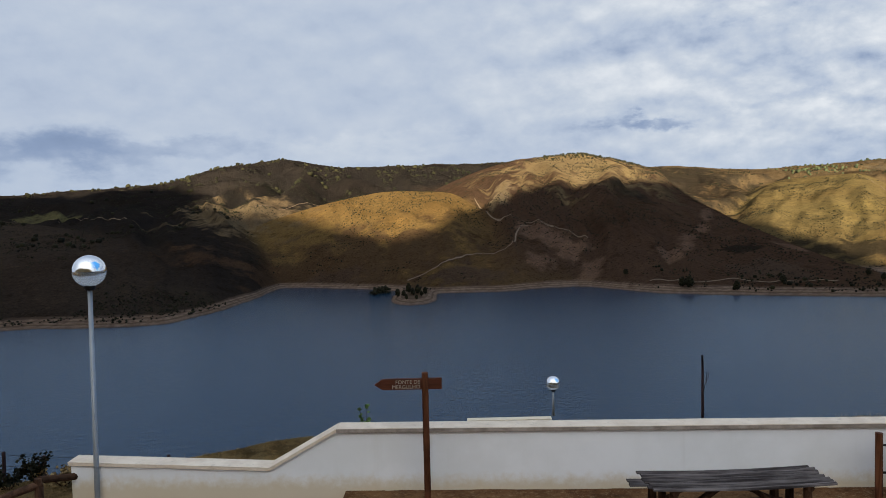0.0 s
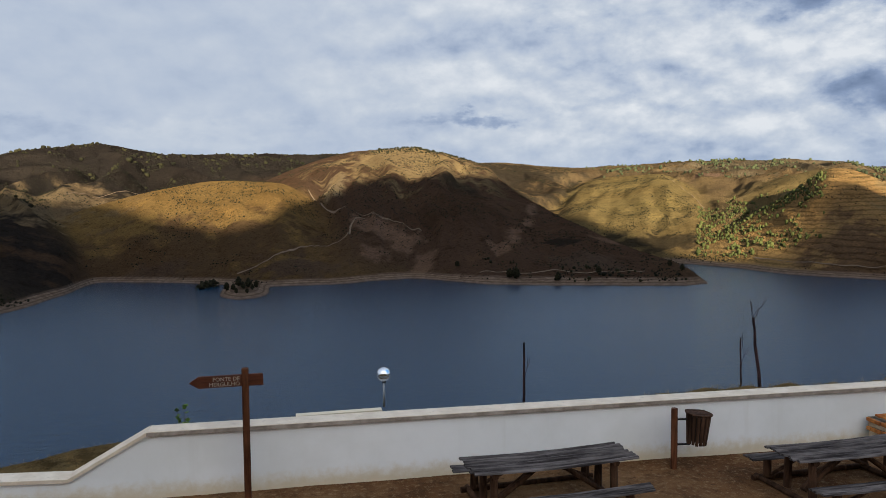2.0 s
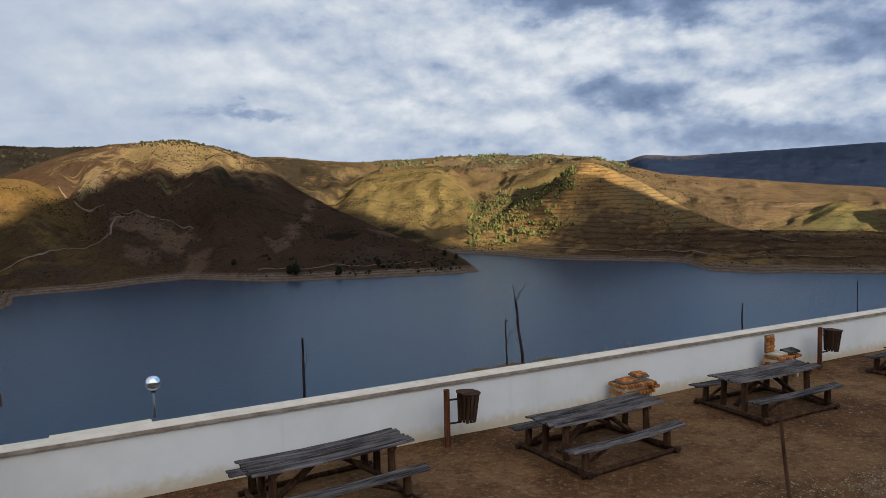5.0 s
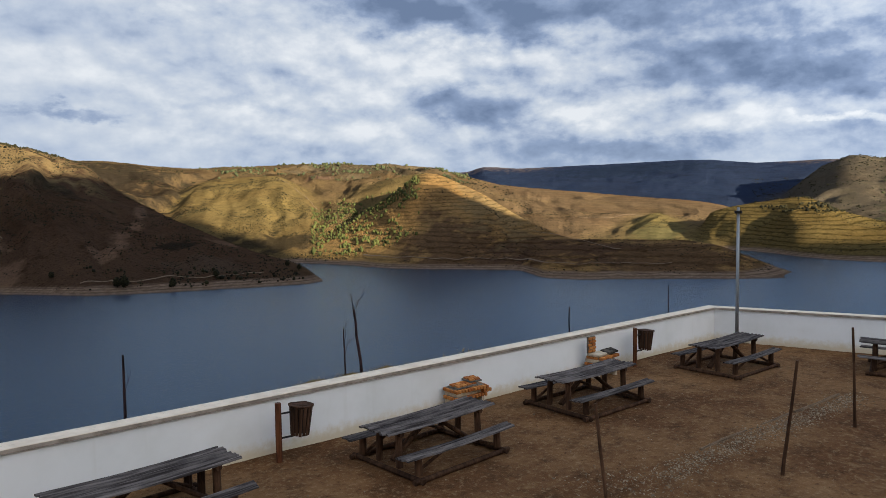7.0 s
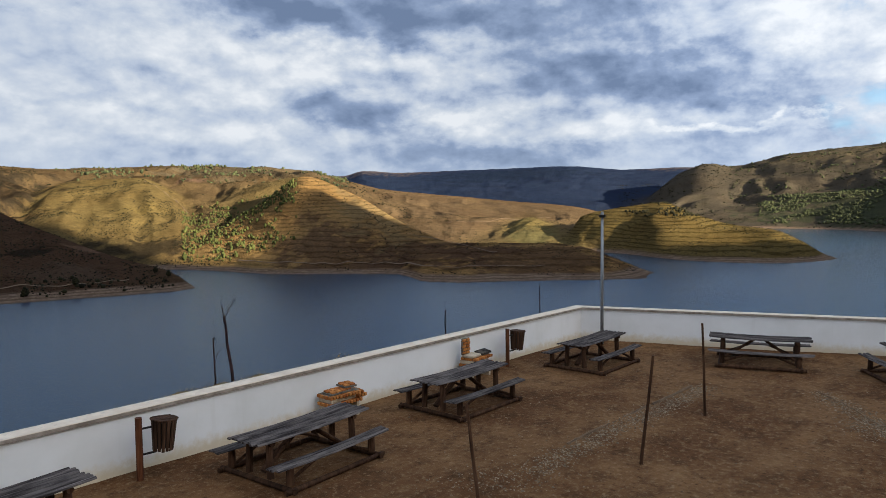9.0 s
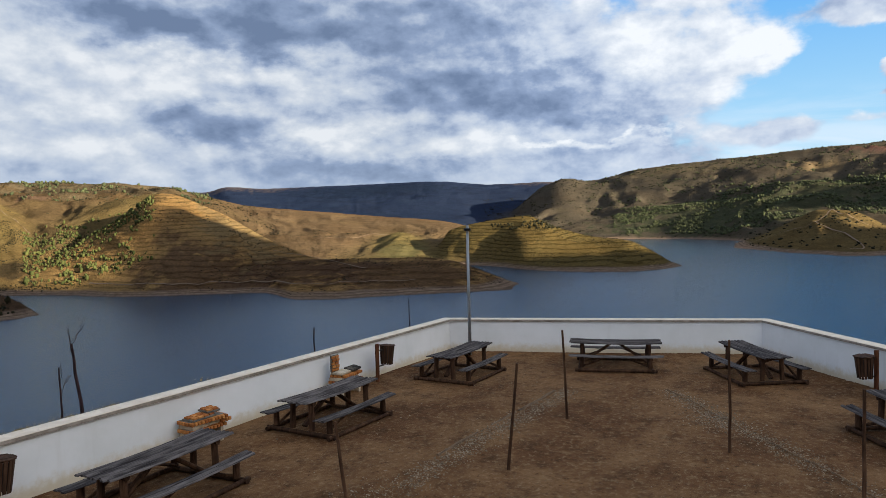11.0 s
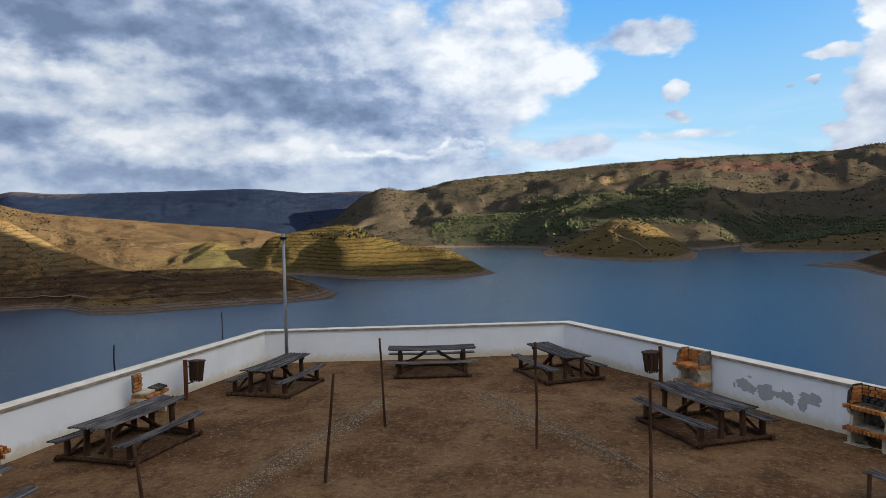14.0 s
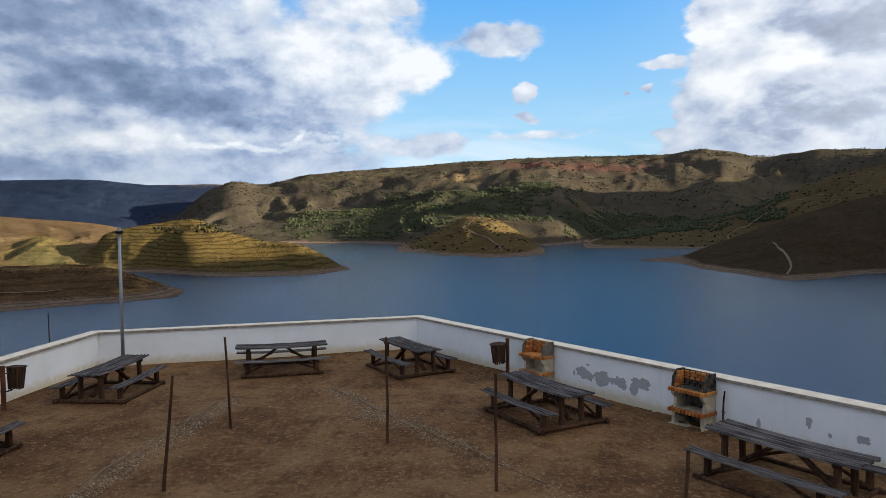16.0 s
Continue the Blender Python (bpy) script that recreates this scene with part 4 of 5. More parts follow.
# ------------------------------------------------------------------ lamps
def globe_lamp(m, z_ball, label):
    t = thing("globe_lamp", label, "street lamp", "globe lamps", m)
    part("pole", one_log((0, 0, -3.0), (0, 0, z_ball - 0.26), 0.05, 0.035, 12), steel, t, smooth=True)
    part("collar", one_log((0, 0, z_ball - 0.31), (0, 0, z_ball - 0.23), 0.075, 0.10, 14), dark_metal, t)
    for nm, mt, lo, hi in (("upper_globe", globe_top, 0.02, 1.1), ("lower_globe", globe_glass, -1.1, 0.02)):
        bm = bmesh.new()
        bmesh.ops.create_uvsphere(bm, u_segments=32, v_segments=20, radius=0.26, matrix=Matrix.Translation((0, 0, z_ball)))
        bmesh.ops.delete(bm, geom=[v for v in bm.verts if not lo * 0.26 - 0.03 <= v.co.z - z_ball <= hi * 0.26], context="VERTS")
        part(nm, bm, mt, t, smooth=True)
    return t


globe_lamp(pose(-5.8, 11.7, 0, 0, 0.6, 0), 3.69, "galvanised lamp post with a mirrored glass globe")
globe_lamp(pose(3.92, 26.2, 0), -1.8, "lamp post with a mirrored globe, down the slope")
lp = thing("lamp_post", "tall galvanised lamp post with its globe missing", "street lamp", m=pose(21.11, 9.62, 0))
part("pole", one_log((0, 0, -0.1), (0, 0, 3.92), 0.055, 0.04, 12), steel, lp, smooth=True)
part("lamp_holder", one_log((0, 0, 3.92), (0, 0, 4.0), 0.10, 0.11, 14), dark_metal, lp)
part("bulb", one_log((0, 0, 4.0), (0, 0, 4.1), 0.05, 0.035, 10), steel, lp)

# ------------------------------------------------------------------ stakes
STAKES = [(11.9, 4.59, 0.07, -0.18, 1.84), (15.3, 4.6, -0.1, 0.05, 1.91), (14.31, 1.26, 0, 0, 2.04), (11.91, -0.71, 0, 0, 1.86), (8.98, 5.83, -0.1, 0.15, 1.48), (9.3, -2.8, 0.05, -0.1, 1.48)]
for k, (x, y, dx, dy, h) in enumerate(STAKES):
    bm = one_log((0, 0, -0.15), (dx, dy, h), 0.029, 0.022, 9, 0.008, 5, k)
    st = new("stake", mesh_of("stake", bm, leg_wood))
    st.location = (x, y, 0)
    tagged(st, "thin brown wooden stake driven into the earth", "stake", "stakes round the marked ground")

# ------------------------------------------------------------------ barbecues


def brick_row(parent, count, length, y, z, depth, height, mat=None):
    me = None
    w = length / count
    for i in range(count):
        if me is None:
            me = mesh_of("brick", one_box(0, 0, 0, w - 0.026, depth, height, bevel=0.008), mat or brick_clay)
        o = part("brick", me, None, parent)
        o.location = (-length / 2 + w * (i + 0.5), y + 0.006 * ((i * 7) % 3 - 1), z)


def barbecue(m, label, sooty):
    t = thing("barbecue", label, "barbecue", "brick barbecues", m)
    for sx in (-1, 1):
        for z0, z1, nm in ((-0.05, 0.27, "lower_side"), (0.35, 0.69, "upper_side")):
            bm = bmesh.new()
            notch = 0.10
            prof = [(0.21, z0), (0.21, z1), (-0.20, z1), (-0.20, z1 - 0.06), (-0.20 + notch, z1 - 0.16), (-0.20 + notch * 0.7, z0)] if z0 > 0 else [(0.21, z0), (0.21, z1), (-0.18, z1), (-0.18, z0)]
            l_, r_ = [bm.verts.new((sx * 0.345 - 0.035, y, z)) for y, z in prof], [bm.verts.new((sx * 0.345 + 0.035, y, z)) for y, z in prof]
            bm.faces.new(l_), bm.faces.new(r_[::-1])
            for i in range(len(prof)):
                bm.faces.new((l_[i], r_[i], r_[(i + 1) % len(prof)], l_[(i + 1) % len(prof)]))
            bmesh.ops.recalc_face_normals(bm, faces=bm.faces)
            part(nm, bm, concrete, t)
    # the dark panel also paints the shade deep between the shelves
    part("back_panel", one_box(0, 0.195, 0.32, 0.62, 0.03, 0.72), soot_shade if sooty else concrete, t)
    part("foot_slab", one_box(0, -0.01, -0.005, 0.84, 0.52, 0.05, bevel=0.01), concrete, t)
    for z in (0.31, 0.73):
        sh = part("shelf", one_box(0, 0.03, z, 0.78, 0.36, 0.07), concrete if z < 0.5 else (soot_shade if sooty else brick_clay), t)
        brick_row(sh, 10, 0.84, -0.215, z, 0.13, 0.075)
        for sx in (-1, 1):
            part("edge_brick", one_box(sx * 0.405, 0.03, z, 0.03, 0.36, 0.074, bevel=0.006), brick_clay, sh)
    hood = part("hood", one_box(0, 0.2, 0.93, 0.76, 0.03, 0.32), soot_shade if sooty else concrete, t)
    for row in range(5):
        z = 0.80 + row * 0.062
        brick_row(hood, 4 if row % 2 else 5, 0.66, 0.165, z, 0.035, 0.056, soot_shade if sooty and row < 2 else brick_clay)
        for sx in (-1, 1):
            for j in range(2):
                reach = 0.30 - 0.02 * row
                o = part("side_brick", one_box(0, 0, 0, 0.035, reach / 2 - 0.01, 0.056, bevel=0.005), brick_clay, hood)
                o.location = (sx * 0.335, 0.145 - reach * (j + 0.5) / 2, z)
    for sx in (-1, 1):
        bm = bmesh.new()
        prof = [(0.21, 0.77), (0.21, 1.11), (-0.02, 1.11), (-0.16, 0.98), (-0.18, 0.77)]
        l_, r_ = [bm.verts.new((sx * 0.372 - 0.017, y, z)) for y, z in prof], [bm.verts.new((sx * 0.372 + 0.017, y, z)) for y, z in prof]
        bm.faces.new(l_), bm.faces.new(r_[::-1])
        for i in range(5):
            bm.faces.new((l_[i], r_[i], r_[(i + 1) % 5], l_[(i + 1) % 5]))
        bmesh.ops.recalc_face_normals(bm, faces=bm.faces)
        part("hood_cheek", bm, soot_shade if sooty else smoked, hood)
    return t


barbecue(pose(19.15, -2.09, 0, 0, 0, 216.2), "precast barbecue with orange brick shelves and hood", False)
barbecue(pose(15.39, -4.86, 0, 0, 0, 216.2), "precast barbecue with orange brick shelves and a sooty hearth", True)


stick = new("stick", mesh_of("stick", one_log((14.87, -5.26, 0.0), (15.00, -5.36, 0.80), 0.022, 0.017, 8, 0.01, 4, 3), charred))
tagged(stick, "dark wooden stick leaning on the white wall", "stick")


def brick_panel(parent, cols, rows_, m):
    """A slab faced with rows of narrow bricks, lying face up."""
    wide_, deep_ = 0.14 * cols + 0.02, 0.078 * rows_ + 0.02
    pan = part("brick_panel", one_box(0, 0, 0.018, wide_, deep_, 0.036, bevel=0.005), smoked, parent)
    pan.matrix_basis = m
    me = mesh_of("brick", one_box(0, 0, 0, 0.122, 0.060, 0.036, bevel=0.006), brick_clay)
    for j in range(rows_):
        for i in range(cols):
            o = part("brick", me, None, pan)
            o.location = (-wide_ / 2 + 0.08 + 0.14 * i + (0.016 if j % 2 else -0.006), -deep_ / 2 + 0.049 + 0.078 * j, 0.05)
    return pan


def edged_slab(parent, z, turn, dx, length, bricks):
    """A concrete shelf with a row of bricks along its front and ends."""
    m = pose(dx, 0, z, 0, 0, turn)
    sh = part("shelf", one_box(0, 0.03, 0.035, length - 0.06, 0.36, 0.07, bevel=0.006), smoked, parent)
    sh.matrix_basis = m
    brick_row(sh, bricks, length, -0.20, 0.036, 0.12, 0.066)
    end = mesh_of("end_brick", one_box(0, 0, 0, 0.05, 0.10, 0.066, bevel=0.007), brick_clay)
    for sx in (-1, 1):
        for j in range(3):
            o = part("end_brick", end, None, sh)
            o.location = (sx * (length / 2 - 0.02), -0.08 + 0.115 * j, 0.036)
    return sh


def broken_barbecue(m, label, upright):
    t = thing("broken_barbecue", label, "barbecue", "dismantled barbecues", m)
    for sx in (-1, 1):
        part("lower_side", one_box(sx * 0.34, 0, 0.12, 0.07, 0.40, 0.34, bevel=0.008), concrete, t)
    part("back_panel", one_box(0, 0.18, 0.13, 0.60, 0.03, 0.30), concrete, t)
    edged_slab(t, 0.292, 0, 0, 0.84, 10)
    part("slab", one_box(-0.03, 0.02, 0.405, 0.70, 0.40, 0.084, pose(0, 0, 0, 0, 0, 3), bevel=0.012), concrete, t)
    if not upright:
        edged_slab(t, 0.449, -3, 0.02, 0.88, 11)
        brick_panel(t, 4, 4, pose(-0.06, -0.01, 0.522, 0, 0, 4))
        brick_panel(t, 2, 4, pose(0.22, 0.03, 0.592, 0, 0, -6))
        edged_slab(t, 0.368, 2, 0.42, 0.26, 3)
    else:
        edged_slab(t, 0.449, 4, 0.03, 0.80, 9)
        part("slab", one_box(-0.16, 0.0, 0.552, 0.46, 0.34, 0.06, pose(0, 0, 0, 0, 0, 6), bevel=0.012), concrete, t)
        part("slab", one_box(0.28, 0.02, 0.57, 0.34, 0.30, 0.05, pose(0, 0, 0, 5, -6, -14), bevel=0.012), soot_shade, t)
        brick_panel(t, 2, 5, pose(-0.27, 0.13, 0.79, 90, 0, 0))
    return t


broken_barbecue(pose(10.88, 10.68, 0, 0, 0, -4), "heap of concrete slabs and brick-edged shelves of a dismantled barbecue", False)
broken_barbecue(pose(15.42, 10.42, 0, 0, 0, -3), "dismantled brick barbecue with one brick panel still upright", True)

# ------------------------------------------------------------------ flaked patches on the south wall
def patch(x, y, z, wide, tall, seed):
    rnd, bm = random.Random(seed), bmesh.new()
    ring = []
    for i in range(22):
        a = 2 * math.pi * i / 22
        k = rnd.uniform(0.62, 1.12)
        ring.append((math.cos(a) * wide / 2 * k, math.sin(a) * tall / 2 * k))
    fr_ = [bm.verts.new((px, -0.004, pz)) for px, pz in ring]
    bk_ = [bm.verts.new((px, 0.003, pz)) for px, pz in ring]
    mid_ = bm.verts.new((0, -0.004, 0))
    for i in range(22):
        j = (i + 1) % 22
        bm.faces.new((fr_[i], fr_[j], mid_))
        bm.faces.new((fr_[i], bk_[i], bk_[j], fr_[j]))
    bmesh.ops.recalc_face_normals(bm, faces=bm.faces)
    o = new("flaked_patch", mesh_of("flaked_patch", bm, bare_cement))
    o.matrix_basis = pose(x, y, z, 0, 0, 216.2)
    tagged(o, "bare grey cement where the white render has flaked off", "wall patch", "flaked patches", "structure")


WALL_IN = Vector((-0.591, 0.806, 0)) * 0.002
for k, (m_, z, w_, h_) in enumerate([(7.45, 0.50, 0.50, 0.30), (7.68, 0.43, 0.34, 0.22), (8.10, 0.45, 0.66, 0.38), (8.62, 0.47, 0.46, 0.28), (8.74, 0.40, 0.22, 0.20), (9.22, 0.53, 0.58, 0.30), (9.02, 0.38, 0.24, 0.34), (7.16, 0.44, 0.09, 0.16), (7.62, 0.70, 0.14, 0.06), (8.38, 0.44, 0.10, 0.18),
                                     (12.05, 0.30, 0.10, 0.22), (13.02, 0.55, 0.14, 0.22), (13.4, 0.40, 0.08, 0.10), (13.95, 0.46, 0.26, 0.18), (11.3, 0.35, 0.10, 0.12), (11.0, 0.62, 0.06, 0.3)]):
    p = C2 + Vector((-0.8064, -0.5914, 0)) * m_ + WALL_IN
    patch(p.x, p.y, z, w_, h_, k)

# ------------------------------------------------------------------ the marked ground: edging, cord, gravel, straw
for k, (a_, b_) in enumerate((((12.05, 6.03), (13.6, 5.93)), ((13.68, 5.9), (15.35, 5.80)), ((15.45, 5.77), (17.5, 5.62)))):
    o = new("timber_edging", mesh_of("timber_edging", one_log((*a_, -0.005), (*b_, 0.0), 0.04, 0.035, 8, 0.015, 5, k), edge_wood))
    tagged(o, "half-buried round timber edging a gravel strip", "edging", "timber edging")
tagged(new("cord", mesh_of("cord", one_log((18.65, 3.14, 0.02), (12.2, -1.5, 0.02), 0.011, 0.011, 6, 0.03, 14, 4), edge_wood)), "pale cord lying on the earth beside the gravel", "cord")


def replicate(name, verts, faces, places, mat, label, category):
    """Many small loose bodies as one mesh. places: rows of matrices (n, 3, 4)."""
    v, f = np.array(verts, float), np.array(faces)
    pts = np.einsum("nij,kj->nki", places[:, :, :3], v) + places[:, None, :, 3]
    n = len(places)
    idx = (f[None] + (np.arange(n) * len(v))[:, None, None]).reshape(-1, f.shape[1])
    me = bpy.data.meshes.new(name)
    me.vertices.add(n * len(v))
    me.vertices.foreach_set("co", pts.ravel())
    me.loops.add(idx.size)
    me.loops.foreach_set("vertex_index", idx.ravel().astype(np.int32))
    me.polygons.add(len(idx))
    me.polygons.foreach_set("loop_start", (np.arange(len(idx)) * f.shape[1]).astype(np.int32))
    me.update(calc_edges=True)
    return tagged(new(name, ink(me, mat)), label, category, kind="stuff")


def turns(n, rng, tilt=0.4):
    a, b, c = rng.uniform(0, 2 * np.pi, n), rng.normal(0, tilt, n), rng.normal(0, tilt, n)
    ca, sa, cb, sb, cc, sc = np.cos(a), np.sin(a), np.cos(b), np.sin(b), np.cos(c), np.sin(c)
    o, i = np.zeros(n), np.ones(n)
    rz = np.stack([ca, -sa, o, sa, ca, o, o, o, i], -1).reshape(n, 3, 3)
    rx = np.stack([i, o, o, o, cb, -sb, o, sb, cb], -1).reshape(n, 3, 3)
    ry = np.stack([cc, o, sc, o, i, o, -sc, o, cc], -1).reshape(n, 3, 3)
    return rz @ rx @ ry


def blob(seed, rough_=0.25):
    rnd = random.Random(seed)
    bm = bmesh.new()
    bmesh.ops.create_icosphere(bm, subdivisions=1, radius=1.0)
    v = [tuple(p.co * rnd.uniform(1 - rough_, 1 + rough_)) for p in bm.verts]
    bm.verts.ensure_lookup_table()
    f = [[q.index for q in face.verts] for face in bm.faces]
    bm.free()
    return v, f


rng = np.random.RandomState(7)


def floor_z(x, y):
    return fbm(x / 1.7, y / 1.7, 5, 5) * 0.07 + fbm(x / 6.0, y / 6.0, 3, 6) * 0.06


def bodies(x, y, z, size, squash, rng_, tilt=0.4):
    m = turns(len(x), rng_, tilt) * size[:, None, None] * np.array([1, 1, squash])[None, None, :]
    return np.concatenate([m, np.stack([x, y, z], -1)[:, :, None]], 2)


# gravel along the edging and the cord, thin elsewhere
gx, gy = [], []
for (xa, ya), (xb, yb), n, wide in (((10.6, 5.85), (17.7, 5.35), 2700, 0.17), ((18.5, 3.05), (14.0, -0.2), 1900, 0.19), ((14.0, -0.2), (11.5, -2.0), 300, 0.2), ((15.9, 1.55), (16.6, 2.0), 500, 0.3), ((9.4, 6.3), (10.6, 5.8), 350, 0.4)):
    f = rng.rand(n)
    gx.append(xa + (xb - xa) * f + rng.normal(0, wide, n)), gy.append(ya + (yb - ya) * f + rng.normal(0, wide, n))
gx.append(rng.uniform(2, 22, 500)), gy.append(rng.uniform(-6, 10, 500))
gx, gy = np.concatenate(gx), np.concatenate(gy)
v_, f_ = blob(3, 0.3)
size = rng.uniform(0.007, 0.019, len(gx)) * np.where(rng.rand(len(gx)) < 0.05, 1.7, 1)
replicate("gravel", v_, f_, bodies(gx, gy, floor_z(gx, gy), size, 0.6, rng), pebble, "pale gravel strewn on the brown earth", "gravel")
# dry grass: three narrow blades to a tuft
tuft_v = [(-0.02, 0, 0), (0.02, 0, 0), (0.06, 0.05, 1), (0.0, -0.02, 0), (0.02, 0.03, 0), (-0.30, 0.12, 0.8), (-0.02, 0.02, 0), (0.01, -0.02, 0), (0.25, -0.22, 0.7)]
tuft_f = [(0, 1, 2), (3, 4, 5), (6, 7, 8)]
n = 30000
tx, ty = rng.uniform(0.5, 23, n), rng.uniform(-7, 10.9, n)
inside = ((tx - C2.x) * -0.591 + (ty - C2.y) * 0.806 > 0.1) & (tx < 21.3 + (10.5 - ty) * 0.29)
dense = fbm(tx / 2.2, ty / 2.2, 4, 2) > -0.06
tx, ty = tx[inside & dense], ty[inside & dense]
replicate("dry_grass", tuft_v, tuft_f, bodies(tx, ty, floor_z(tx, ty) - 0.01, rng.uniform(0.02, 0.06, len(tx)), 0.7, rng, 0.5), straw, "sparse dry grass on the trodden earth", "grass")
# dry grass on the brow beyond the walls
n = 16000
ga = rng.uniform(-34, 64, n)
gr = curve(BROW, 1, ga) + rng.uniform(-4.0, 5.0, n)
gx, gy = gr * np.sin(np.radians(ga)), gr * np.cos(np.radians(ga))
keep = gy > 11.57 - 0.0459 * (gx + 1.8) + 0.5
keep &= (gx < 21.9) | ((gx - C1.x) * 0.958 + (gy - C1.y) * 0.287 > 0.6)
ga, gr, gx, gy = ga[keep], gr[keep], gx[keep], gy[keep]
replicate("dry_grass", tuft_v, tuft_f, bodies(gx, gy, land(ga, gr)[0] - 0.03, rng.uniform(0.07, 0.22, len(gx)), 1.0, rng, 0.4), straw, "golden dry grass on the slope below the wall", "grass")

# ------------------------------------------------------------------ below the terrace
def at(az, r, z=None):
    x, y = r * math.sin(radians(az)), r * math.cos(radians(az))
    return Vector((x, y, float(land(az, r)[0]) if z is None else z))


def bare_pole(az0, az1, r, top, radius, label, twigs=0, seed=0):
    foot_, head_ = at(az0, r), at(az1, r, top)
    if az0 > 30:
        foot_.x, head_.x = foot_.x + 0.45, head_.x + 0.45
    foot_.z -= 0.3
    t = thing("bare_pole", label, "pole", "bare poles below the terrace", Matrix.Translation(foot_))
    part("stem", one_log((0, 0, 0), head_ - foot_, radius * 0.85, radius * 0.5, 9, 0.02, 6, seed), charred, t)
    rnd = random.Random(seed)
    for i in range(twigs):
        b = (head_ - foot_) * rnd.uniform(0.55, 1.0)
        e = b + Vector((rnd.uniform(-0.3, 0.3), rnd.uniform(-0.2, 0.2), rnd.uniform(0.5, 1.0)))
        tw = part("twig", one_log(b, e, 0.010, 0.005, 6, 0.03, 4, seed + i), charred, t)
        part("twiglet", one_log(b.lerp(e, 0.6), b.lerp(e, 0.6) + Vector((rnd.uniform(-0.2, 0.2), 0, rnd.uniform(0.15, 0.35))), 0.007, 0.004, 5), charred, tw)


bare_pole(19.73, 19.76, 19.0, 0.80, 0.052, "charred bare pole standing below the wall", 1, 1)
bare_pole(36.2, 35.57, 21.0, 1.30, 0.062, "leaning charred pole with thin dead twigs", 3, 2)
bare_pole(34.78, 34.73, 21.0, 0.72, 0.035, "short charred stake with dead twigs", 2, 3)
bare_pole(52.7, 52.7, 26.0, 0.55, 0.045, "charred bare pole standing below the wall", 0, 4)
bare_pole(60.15, 60.15, 30.0, 0.95, 0.035, "charred bare pole standing below the wall", 0, 5)

w_ = new("wall_below", mesh_of("wall_below", one_box(2.1, 24.05, -4.2, 2.85, 0.3, 3.5, bevel=0.01), white_render))
tagged(w_, "white wall of a path lower down the slope", "wall", kind="structure")

leaf_v = [(0, -0.5, 0), (0.5, 0, 0.12), (0, 0.5, 0), (-0.5, 0, 0.12)]
leaf_f = [(0, 1, 2), (0, 2, 3)]


def leafy(name, az, r, tall, wide, leaves, mat, label, seed, leaf=0.07):
    base = at(az, r)
    t = thing(name, label, "shrub", "shrubs below the terrace", Matrix.Translation(base))
    rnd, bm = random.Random(seed), bmesh.new()
    tips = []
    for i in range(7):
        e = Vector((rnd.uniform(-wide, wide), rnd.uniform(-wide, wide), tall * rnd.uniform(0.55, 1.0)))
        log(bm, (0, 0, -0.1), e * 0.6, 0.018, 0.012, 5), log(bm, e * 0.6, e, 0.012, 0.005, 5)
        tips.append(e)
    part("stems", bm, leg_wood, t)
    rg = np.random.RandomState(seed)
    k = rg.randint(0, 7, leaves)
    f = rg.uniform(0.35, 1.05, leaves)
    c = np.array([tuple(e) for e in tips])[k] * f[:, None] + rg.normal(0, wide * 0.16, (leaves, 3))
    m = turns(leaves, rg, 0.8) * (leaf * rg.uniform(0.6, 1.3, leaves))[:, None, None]
    pl = np.concatenate([m, c[:, :, None]], 2)
    ob = replicate("leaves", leaf_v, leaf_f, pl, mat, "", "")
    ob.parent = t


leafy("sapling", -6.6, 17.0, 1.75, 0.16, 160, fresh_leaf, "thin green sapling rising behind the wall", 1, 0.11)
leafy("shrub", 14.54, 16.6, 1.0, 0.22, 130, fresh_leaf, "small green shrub just behind the wall", 2, 0.09)
leafy("shrub", 46.2, 21.5, 0.45, 0.4, 160, straw, "dry brown shrub at the slope's edge", 3, 0.06)
leafy("shrub", -31.8, 20.5, 0.55, 0.4, 420, shrub_leaf, "dark green shrub beside the wire fence", 4, 0.09)
leafy("shrub", -30.2, 20.5, 0.7, 0.3, 420, shrub_leaf, "dark green shrub beside the wire fence", 5, 0.09)
leafy("shrub", -28.4, 20.0, 0.45, 0.5, 380, straw, "dry yellow shrub beside the wire fence", 6, 0.09)

for az, r, top in ((113.8, 16.6, 1.10), (118.9, 13.9, 1.25)):
    leafy("sapling", az, r, top - float(land(az, r)[0]), 0.18, 90, straw, "tall dry sapling with its tip over the wall", int(az), 0.06)

# wire fence on the brow
fence = thing("wire_fence", "dark posts of a wire fence on the slope", "fence")
tops = []
for k, (az, top) in enumerate(((-34.5, -1.35), (-32.04, -1.47), (-29.64, -1.74), (-26.81, -1.92), (-24.18, -2.13), (-21.5, -2.25))):
    b = at(az, 22.0)
    part("post", one_log((b.x, b.y, b.z - 0.3), (b.x + 0.02, b.y, top), 0.05, 0.045, 8, seed=k), charred, fence)
    tops.append(Vector((b.x, b.y, top - 0.07)))
for a_, b_ in zip(tops, tops[1:]):
    part("wire", one_log(a_, b_, 0.006, seg=5), dark_metal, fence)
    part("wire", one_log(a_ - Vector((0, 0, 0.3)), b_ - Vector((0, 0, 0.3)), 0.006, seg=5), dark_metal, fence)

# rustic handrail at the terrace's end
rail = thing("handrail", "rustic round-timber handrail beside the sloping path", "handrail")
for x, y, top in ((-6.5, 11.25, 0.45), (-8.1, 10.4, 0.0)):
    part("post", one_log((x, y, -2.0), (x, y, top), 0.07, 0.065, 10, seed=1), leg_wood, rail)
